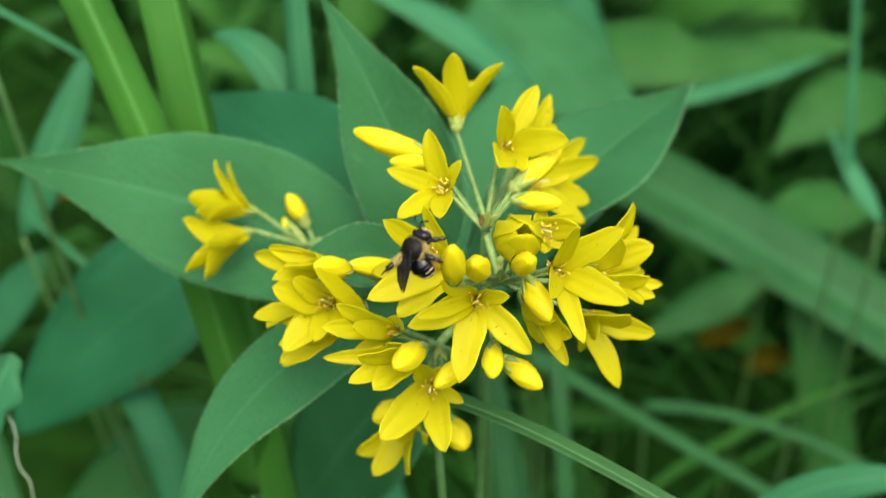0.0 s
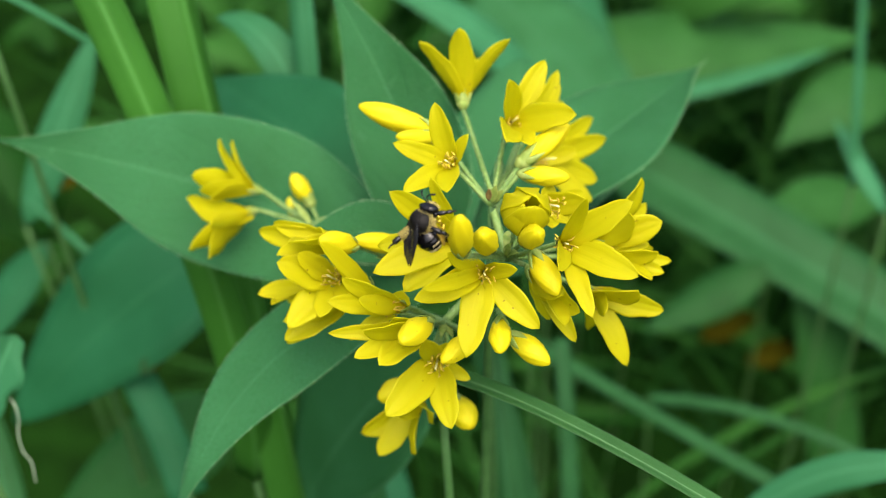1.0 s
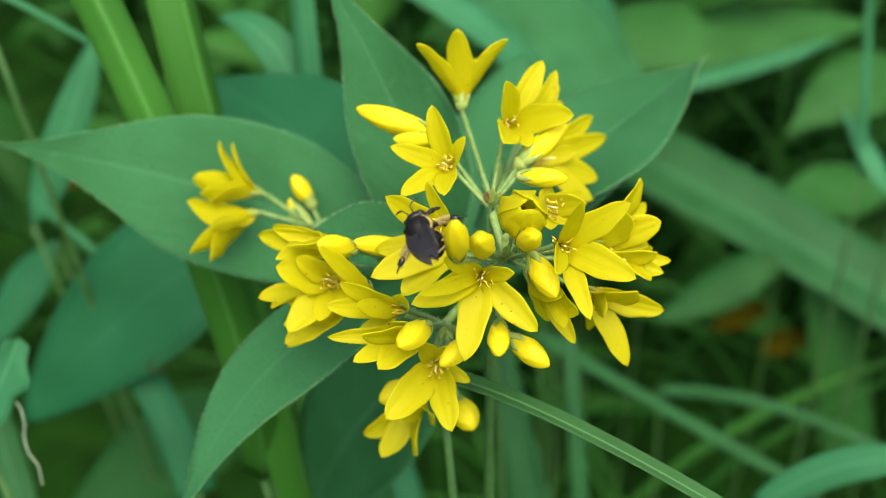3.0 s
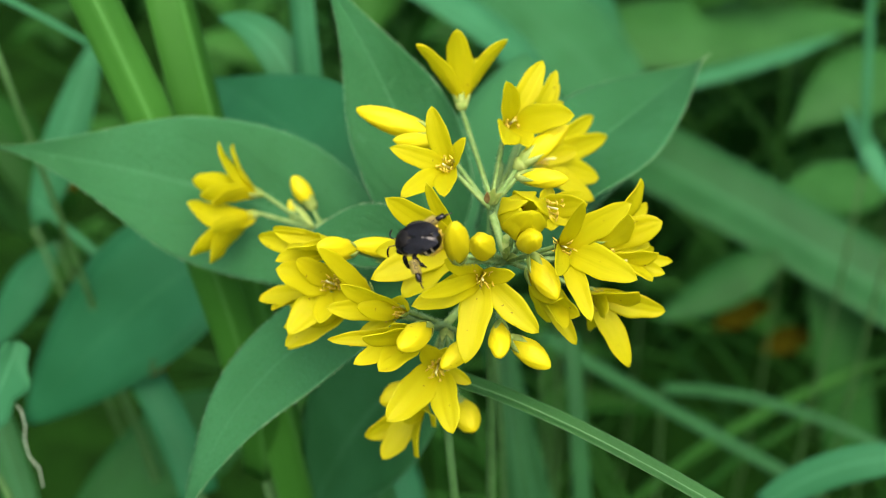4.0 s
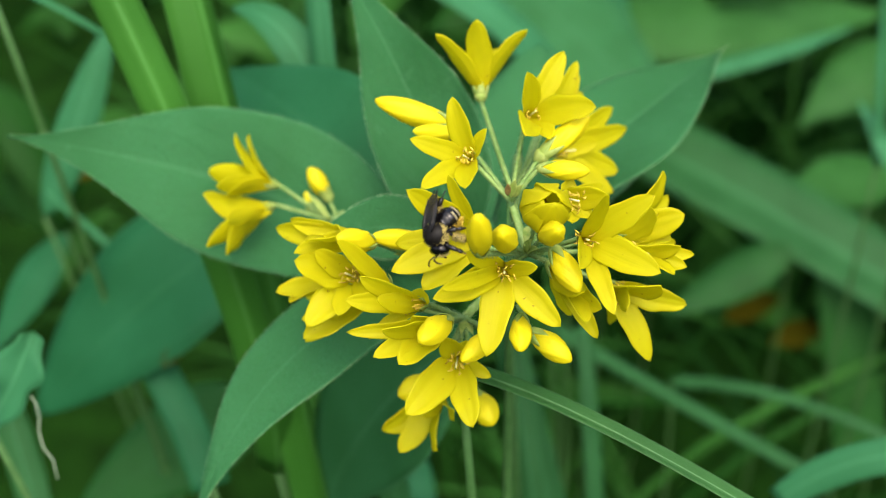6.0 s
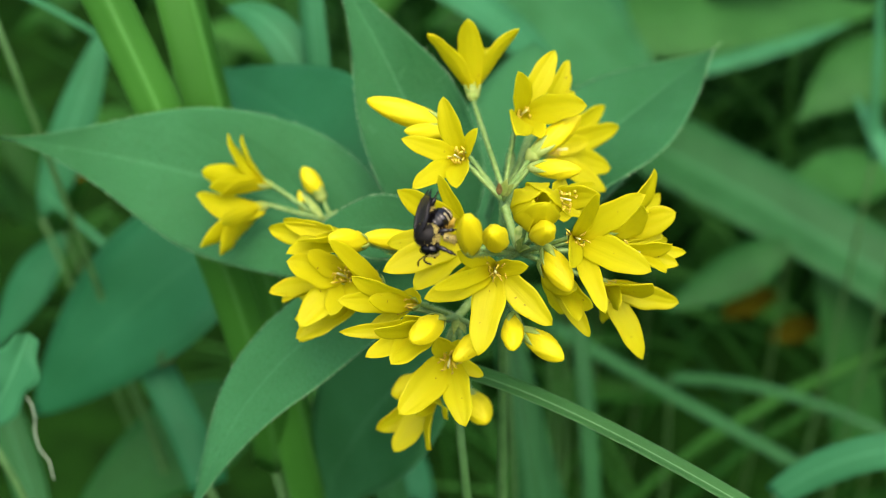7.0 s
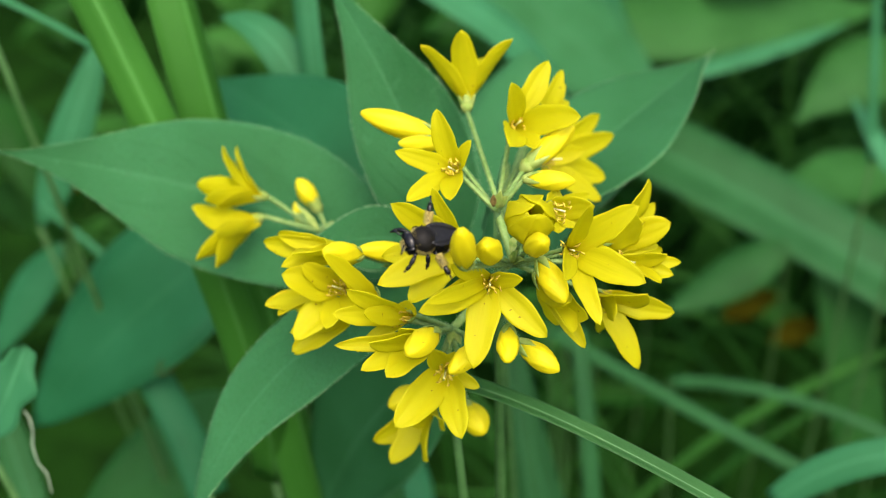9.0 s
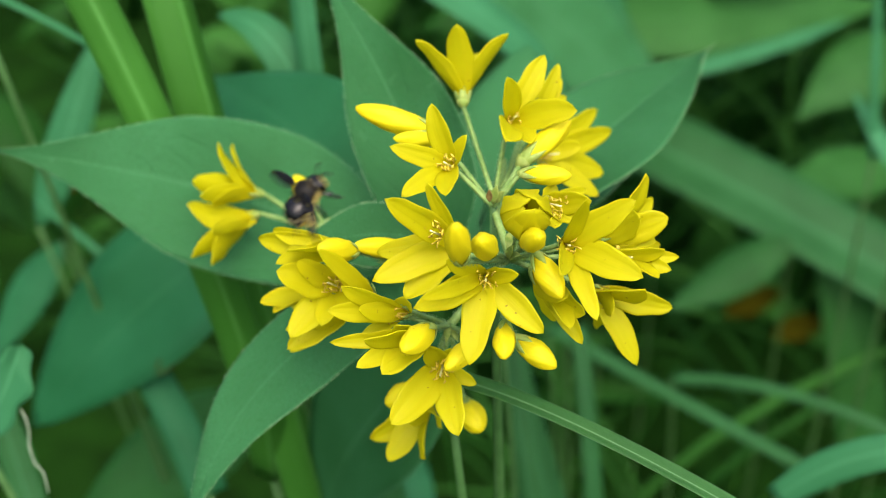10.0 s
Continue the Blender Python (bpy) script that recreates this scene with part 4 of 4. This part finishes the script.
def ball(centre, radii, rings=14, segs=20, shape=None):
    """A rounded body; shape(y) scales its girth along its length."""
    verts, faces = [], []
    for i in range(rings + 1):
        q = np.pi * i / rings
        y, r = np.cos(q), max(np.sin(q), 0.02)
        k = shape(y) if shape else 1.0
        for j in range(segs):
            w = 2 * np.pi * j / segs
            verts.append(np.array(centre) + np.array((radii[0] * r * k * np.cos(w), radii[1] * y, radii[2] * r * k * np.sin(w))))
    for i in range(rings):
        for j in range(segs):
            k = (j + 1) % segs
            faces.append((i * segs + j, (i + 1) * segs + j, (i + 1) * segs + k, i * segs + k))
    faces += [tuple(range(segs)), tuple(rings * segs + j for j in range(segs))[::-1]]
    return verts, faces


def hairs(count, centre, radii, length, keep, seed, lean=(0, -0.3, 0)):
    """Short tapered hairs on a rounded body, where keep(unit) allows."""
    rng = np.random.RandomState(seed)
    shapes = []
    while len(shapes) < count:
        d = unit(rng.randn(3))
        if not keep(d):
            continue
        a = np.array(centre) + d * np.array(radii) * 0.97
        out = unit(d / np.array(radii) * np.mean(radii) + np.array(lean) + rng.randn(3) * 0.25)
        ln = length * (0.6 + 0.6 * rng.rand())
        x = unit(np.cross(out, (0.3, 0.5, 0.8))) * 0.000035
        y = unit(np.cross(out, x)) * 0.000035
        shapes.append(([a + x, a - 0.5 * x + 0.87 * y, a - 0.5 * x - 0.87 * y, a + out * ln], [(0, 1, 3), (1, 2, 3), (2, 0, 3)]))
    return merge(shapes)[:2]


def local_part(name, shape, material, parent, label="", at=(0, 0, 0)):
    me = bpy.data.meshes.new(name)
    me.from_pydata([tuple(float(q) for q in v) for v in shape[0]], [], [tuple(f) for f in shape[1]])
    if len(shape) > 2:
        layer = me.uv_layers.new(name="UVMap")
        idx = np.empty(len(me.loops), dtype=np.int32)
        me.loops.foreach_get("vertex_index", idx)
        layer.data.foreach_set("uv", np.asarray(shape[2], dtype=np.float32)[idx].ravel())
    me.polygons.foreach_set("use_smooth", [True] * len(me.polygons))
    me.materials.append(material)
    ob = new(name, me)
    ob.parent = parent
    ob.location = at
    if label:
        tagged(ob, label)
    return ob


def limb(joints, radii):
    """A jointed limb: one swelling segment between each two joints."""
    shapes = []
    for a, b, r in zip(joints[:-1], joints[1:], radii):
        a, b = np.array(a) * MM, np.array(b) * MM
        s = np.linspace(0, 1, 7)[:, None]
        shapes.append(tube(a + (b - a) * s, [r * MM * k for k in (0.7, 0.86, 0.98, 1.05, 1, 0.9, 0.72)], 8))
    return merge(shapes)[:2]


def make_bee():
    bee = tagged(new("bee"), "small black bee with tan leg brushes gathering pollen", "bee")
    bee.empty_display_size = 0.004
    girdle = (1.72 * MM, 1.6 * MM, 1.55 * MM)
    thorax = local_part("thorax", ball((0, 0, 0), girdle), FUZZ, bee)
    flank = lambda d: -0.85 < d[2] < 0.02 and abs(d[0]) > 0.3 and d[1] < 0.75
    local_part("flank_hair", hairs(900, (0, 0, 0), girdle, 0.42 * MM, flank, 5), TAN, thorax, "tan downy hair on the flanks")
    local_part("collar_hair", hairs(50, (0, 0, 0), girdle, 0.34 * MM, lambda d: d[2] > 0.0 and (d[1] > 0.66 or d[1] < -0.74), 15, (0, 0.1, 0.2)), TAN, thorax, "thin tan collar")
    local_part("back_hair", hairs(420, (0, 0, 0), girdle, 0.26 * MM, lambda d: d[2] > 0.3, 6), FUZZ, thorax)
    head = local_part("head", ball((0, 1.75 * MM, -0.5 * MM), (1.4 * MM, 0.8 * MM, 1.2 * MM)), CHITIN, bee)
    for side in (-1, 1):
        local_part("eye", ball((side * 1.12 * MM, 1.8 * MM, -0.45 * MM), (0.42 * MM, 0.55 * MM, 0.85 * MM), 10, 12), CHITIN, head)
        scape = np.array(((side * 0.3, 2.45, -0.1), (side * 0.45, 2.85, 0.3), (side * 0.62, 3.15, 0.62))) * MM
        whip = bezier(scape[2], (side * 1.1 * MM, 3.6 * MM, 0.62 * MM), (side * 1.75 * MM, 3.75 * MM, 0.1 * MM), np.linspace(0, 1, 9))
        local_part("antenna", merge([tube(scape, 0.085 * MM, 7), tube(whip, [0.09 * MM] * 2 + [0.12 * MM] * 6 + [0.09 * MM], 7)])[:2], CHITIN, head)
    local_part("face_hair", hairs(150, (0, 1.75 * MM, -0.5 * MM), (1.4 * MM, 0.8 * MM, 1.2 * MM), 0.34 * MM, lambda d: d[1] > 0.3 and abs(d[0]) < 0.45 and d[2] < 0.3, 8, (0, 0.3, 0)), TAN, head, "tan hair on the face")
    # five overlapping plates, each a little proud of the next
    girth = lambda y: (0.985 + 0.05 * ((1.0 - y) * 2.6 % 1.0)) * (1.06 - 0.24 * max(0.0, -y))
    abdomen = local_part("abdomen", ball((0, -1.75 * MM, -0.1 * MM), (1.78 * MM, 2.0 * MM, 1.5 * MM), 60, 28, girth), CHITIN, bee, "glossy black banded abdomen", (0, -0.95 * MM, 0))
    for y, spread in ((-0.16, 0.45), (-0.55, 1.2)):
        r = np.sqrt(1 - y * y) * girth(y) * 1.012
        band = []
        for q in np.concatenate((np.linspace(-0.3, min(spread, 1.55), 50), np.linspace(np.pi + 0.3, max(np.pi - spread, 1.6), 50))):
            c = np.array((1.78 * MM * r * np.cos(q), -1.75 * MM + 2.0 * MM * y, -0.1 * MM + 1.5 * MM * r * np.sin(q)))
            band.append(tube([c + (0, 0.14 * MM, 0), c + np.array((0.06 * MM * np.cos(q), -0.05 * MM, 0.06 * MM * np.sin(q))), c - (0, 0.24 * MM, 0)], [0.02 * MM, 0.022 * MM, 0.006 * MM], 4))
        local_part("hair_band", merge(band)[:2], PALE, abdomen, "thin pale hair band")
    local_part("belly_pollen", hairs(1100, (0, -1.75 * MM, -0.1 * MM), (1.78 * MM, 2.0 * MM, 1.5 * MM), 0.5 * MM, lambda d: d[2] < -0.42 and d[1] > -0.8, 9), POLLEN, abdomen, "yellow pollen on the belly")
    parts = {"abdomen": abdomen}
    for side, key in ((1, "right"), (-1, "left")):
        # wings lie along local -y from their hinge
        fore = sheet((0, 0, 0), (side * 0.4 * MM, -2.9 * MM, 0.25 * MM), (side * 0.1 * MM, -5.8 * MM, -0.2 * MM), (0, 0, 1), 2.05 * MM, "oval", cup=0.05, wave=0.05, thick=0.00002, ns=14, nu=6, seed=3)
        wing = local_part("forewing", fore, WING, bee, "smoky translucent wing", (side * 1.0 * MM, -0.1 * MM, 1.15 * MM))
        hind = sheet((0, -0.4 * MM, -0.1 * MM), (side * 0.5 * MM, -2.1 * MM, 0.05 * MM), (side * 0.3 * MM, -3.7 * MM, -0.3 * MM), (0, 0, 1), 1.3 * MM, "oval", cup=0.05, thick=0.00002, ns=10, nu=4, seed=4)
        local_part("hindwing", hind, WING, wing)
        # dark veins that run out from the hinge and close into cells
        ways = (((0, 0), (0.95, -2.6), (0.62, -4.6)), ((0, 0), (0.55, -2.2), (0.5, -4.2)), ((0, 0), (0.0, -1.8), (0.2, -3.9)), ((0, 0), (-0.55, -1.6), (-0.5, -3.1)), ((0.72, -2.6), (0.3, -2.8), (-0.1, -2.5)), ((0.66, -3.7), (0.3, -3.9), (0.1, -3.5)), ((0.1, -2.0), (-0.2, -2.2), (-0.42, -2.0)))
        veins = [tube([(side * (q[0] + 0.18) * MM, q[1] * MM, (0.06 + 0.02 * q[1] * (q[1] + 5.4) * -0.5) * MM) for q in bezier(*ways[k], np.linspace(0, 1, 7))], 0.035 * MM if k > 1 else 0.05 * MM, 5) for k in range(len(ways))]
        local_part("wing_veins", merge(veins)[:2], CHITIN, wing, "dark wing veins")
        parts["wing_" + key] = wing
        leg = local_part("hind_leg", limb(((0, 0, 0), (1.3, 0, 0.6), (2.9, 0, 0.15), (4.0, 0, -0.25), (4.5, 0, -0.45), (4.9, 0, -0.7)), (0.26, 0.32, 0.34, 0.11, 0.09)), CHITIN, bee, "", (side * 0.95 * MM, -0.85 * MM, -0.75 * MM))
        brush = []
        rng = np.random.RandomState(7)
        for k in range(900):
            s = rng.rand()
            w = rng.rand() * 6.283
            dark = s > 0.62
            c = (np.array((1.3, 0, 0.6)) + (np.array((2.9, 0, 0.15)) - np.array((1.3, 0, 0.6))) * s) * MM
            out = np.array((0.35, np.cos(w), np.sin(w)))
            out = unit(out) * (0.5 + 0.35 * rng.rand()) * MM
            x = unit(np.cross(out, (1, 0.2, 0.1))) * 0.000055
            brush.append(([c + x, c - x, c + np.cross(unit(out), x), c + out], [(0, 1, 3), (1, 2, 3), (2, 0, 3)]))
        local_part("leg_brush", merge(brush)[:2], TAN, leg, "bushy tan pollen brush")
        dusk = []
        for k in range(260):
            s = rng.rand()
            w = rng.rand() * 6.283
            c = (np.array((2.9, 0, 0.15)) + np.array((1.1, 0, -0.4)) * s) * MM
            out = unit((0.3, np.cos(w), np.sin(w))) * (0.38 + 0.2 * rng.rand()) * MM
            x = unit(np.cross(out, (1, 0.2, 0.1))) * 0.000055
            dusk.append(([c + x, c - x, c + np.cross(unit(out), x), c + out], [(0, 1, 3), (1, 2, 3), (2, 0, 3)]))
        local_part("foot_brush", merge(dusk)[:2], FUZZ, leg, "dark foot brush")
        parts["hind_" + key] = leg
        for kind, y, sweep in (("middle_leg", -0.15, -0.25), ("front_leg", 0.95, 0.7)):
            j = ((0, 0, 0), (side * 0.9, sweep * 0.8, 0.2), (side * 1.6, sweep * 1.5, -0.7), (side * 1.8, sweep * 1.9, -1.4), (side * 1.9, sweep * 2.2, -1.8))
            parts[kind + "_" + key] = local_part(kind, limb(j, (0.30, 0.32, 0.26, 0.12)), CHITIN, bee, "", (side * 0.9 * MM, y * MM, -0.9 * MM))
    return bee, parts


BEE_BODY, BEE_PARTS = make_bee()


def facing(at, ahead, back):
    """A pose whose y axis runs ahead and whose z axis is the creature's back."""
    y = Vector(ahead).normalized()
    x = y.cross(Vector(back)).normalized()
    z = x.cross(y)
    m = Matrix((x, y, z)).transposed().to_4x4()
    m.translation = Vector(at)
    return m


def aim(at, way):
    """A limb's pose on the body: its x axis points along way, its z axis as near to up as it can."""
    x = Vector(way).normalized()
    z = Vector((0.05, 0.1, 1)) - x * x.dot(Vector((0.05, 0.1, 1)))
    z.normalize()
    y = z.cross(x)
    m = Matrix((x, y, z)).transposed().to_4x4()
    m.translation = Vector(at)
    return m


def motions():
    walk(BEE_BODY, [
        (0, facing((-0.00303, 0.10192, 0.66456), (0.253, 0.541, 0.802), (-0.852, -0.268, 0.45))),
        (0.5, facing((-0.00317, 0.10256, 0.66366), (0.25, 0.541, 0.803), (-0.853, -0.269, 0.448))),
        (1, facing((-0.00308, 0.10297, 0.66328), (0.252, 0.542, 0.802), (-0.851, -0.27, 0.45))),
        (1.5, facing((-0.00305, 0.1022, 0.66413), (0.278, 0.54, 0.794), (-0.844, -0.258, 0.471))),
        (2, facing((-0.003, 0.1029, 0.66364), (0.258, 0.546, 0.797), (-0.819, -0.314, 0.48))),
        (2.4, facing((-0.00304, 0.10299, 0.66355), (0.109, 0.721, 0.684), (-0.765, -0.379, 0.52))),
        (2.7, facing((-0.0028, 0.10301, 0.66335), (-0.052, 0.91, 0.412), (-0.586, -0.362, 0.725))),
        (3.25, facing((-0.00336, 0.10288, 0.66274), (-0.612, 0.791, 0), (-0.548, -0.424, 0.721))),
        (3.8, facing((-0.00386, 0.10267, 0.66205), (-0.648, 0.55, -0.528), (-0.75, -0.341, 0.566))),
        (4.2, facing((-0.00414, 0.10264, 0.66179), (-0.661, 0.502, -0.557), (-0.739, -0.31, 0.598))),
        (4.5, facing((-0.00397, 0.10267, 0.66173), (-0.639, 0.167, -0.75), (-0.743, -0.384, 0.548))),
        (4.7, facing((-0.00386, 0.10264, 0.66149), (-0.327, -0.537, -0.778), (-0.846, -0.201, 0.494))),
        (5, facing((-0.0037, 0.10266, 0.6612), (-0.009, -0.726, -0.688), (-0.898, -0.297, 0.325))),
        (5.5, facing((-0.00361, 0.10362, 0.66075), (0.014, -0.727, -0.687), (-0.897, -0.313, 0.313))),
        (7, facing((-0.00351, 0.10332, 0.66105), (-0.064, -0.73, -0.681), (-0.876, -0.286, 0.389))),
        (7.5, facing((-0.00367, 0.10402, 0.66055), (-0.096, -0.728, -0.679), (-0.843, -0.303, 0.444))),
        (8, facing((-0.00364, 0.10363, 0.66116), (-0.388, -0.753, -0.532), (-0.529, -0.29, 0.797))),
        (8.25, facing((-0.00340, 0.10361, 0.66140), (-0.742, -0.663, -0.1), (0.013, -0.163, 0.986))),
        (8.5, facing((-0.00270, 0.10379, 0.66205), (-0.861, -0.479, 0.172), (0.349, -0.311, 0.884))),
        (9, facing((-0.00320, 0.10341, 0.66225), (-0.841, -0.458, 0.288), (0.446, -0.283, 0.849))),
        (9.2, facing((-0.00345, 0.10361, 0.66240), (-0.881, -0.212, 0.424), (0.474, -0.372, 0.798))),
        (9.4, facing((-0.00369, 0.10426, 0.66306), (-0.689, 0.177, 0.703), (0.403, -0.713, 0.574))),
        (9.5, facing((-0.00386, 0.10136, 0.6657), (-0.536, 0.274, 0.799), (0.29, -0.829, 0.479))),
        (9.6, facing((-0.00344, 0.10156, 0.66719), (-0.382, 0.381, 0.842), (0.163, -0.869, 0.468))),
        (9.7, facing((-0.00464, 0.10106, 0.66793), (-0.275, 0.411, 0.869), (0.094, -0.888, 0.45))),
        (9.8, facing((-0.00924, 0.10379, 0.66792), (0.138, 0.382, 0.914), (-0.388, -0.828, 0.405))),
        (9.9, facing((-0.01791, 0.10681, 0.66535), (0.582, 0.377, 0.721), (-0.558, -0.46, 0.691))),
        (9.93, facing((-0.01719, 0.10745, 0.66447), (0.624, 0.359, 0.694), (-0.597, -0.355, 0.72))),
        (10, facing((-0.01545, 0.10873, 0.66430), (0.66, 0.44, 0.57), (-0.58, -0.32, 0.75)))])
    hip = (0.95 * MM, -0.85 * MM, -0.75 * MM)
    walk(BEE_PARTS["hind_right"], [(t, aim(hip, w)) for t, w in (
        (0, (-0.333, -0.016, -0.943)), (2.4, (-0.11, 0.03, -0.993)), (3.25, (0.808, -0.585, 0.074)), (3.8, (0.607, -0.761, -0.231)), (4.5, (0.262, -0.944, -0.2)), (4.7, (-0.195, -0.98, 0.049)), (5, (-0.418, -0.908, 0.032)),
        (5.5, (-0.388, -0.916, 0.106)), (7, (-0.375, -0.917, 0.134)), (8, (-0.095, -0.887, 0.451)), (8.5, (0.734, -0.194, 0.651)), (9, (0.754, -0.222, 0.619)), (9.2, (0.781, 0.01, 0.624)),
        (9.4, (0.733, -0.25, 0.633)), (9.6, (0.872, -0.191, 0.451)), (9.8, (0.707, -0.669, 0.229)), (10, (0.747, -0.607, -0.271)))])
    hip = (-0.95 * MM, -0.85 * MM, -0.75 * MM)
    walk(BEE_PARTS["hind_left"], [(t, aim(hip, w)) for t, w in (
        (0, (-0.149, -0.604, 0.783)), (2.4, (-0.424, -0.6, 0.678)), (3.25, (-0.933, -0.322, 0.159)), (3.8, (-0.999, -0.038, 0)), (4.2, (-0.963, -0.146, -0.225)), (4.5, (-0.963, 0.113, -0.247)),
        (5, (-0.432, 0.502, -0.749)), (7, (-0.473, 0.458, -0.753)), (8, (-0.827, 0.265, -0.497)), (8.5, (-0.841, -0.488, 0.234)), (9, (-0.931, -0.353, 0.086)), (9.4, (-0.387, -0.825, 0.411)),
        (9.6, (0.096, -0.885, 0.455)), (9.8, (0.29, -0.853, 0.435)), (10, (0.595, -0.801, -0.066)))])
    waist = (0, -0.95 * MM, 0)
    walk(BEE_PARTS["abdomen"], [(t, pose(*waist, a, 0, 0)) for t, a in (
        (0, 56), (2.4, 56), (3.25, 35), (3.8, 22), (4.5, 25), (5.0, 52), (7.5, 52), (8.5, 20), (9.2, 14), (9.6, 14), (10.0, 22))])
    for side, key in ((1, "right"), (-1, "left")):
        hinge = (side * 1.0 * MM, -0.1 * MM, 1.15 * MM)
        beat = [(9.6 + k / 30, 0, 42 if k % 2 else -42, 75) for k in range(1, 13)]
        walk(BEE_PARTS["wing_" + key], [(t, pose(*hinge, p, r * side, w * side)) for t, p, r, w in (
            (0, 8, 0, -9), (2.4, 8, 0, -9), (3.8, 9, 0, -3), (4.4, 9, 0, -3), (5.0, 10, 0, -8), (7.5, 10, 0, -8), (8.0, 6, 0, -17), (9.3, 4, 0, -15), (9.5, 4, 4, -4), (9.6, 0, 10, 40), *beat)])


motions()
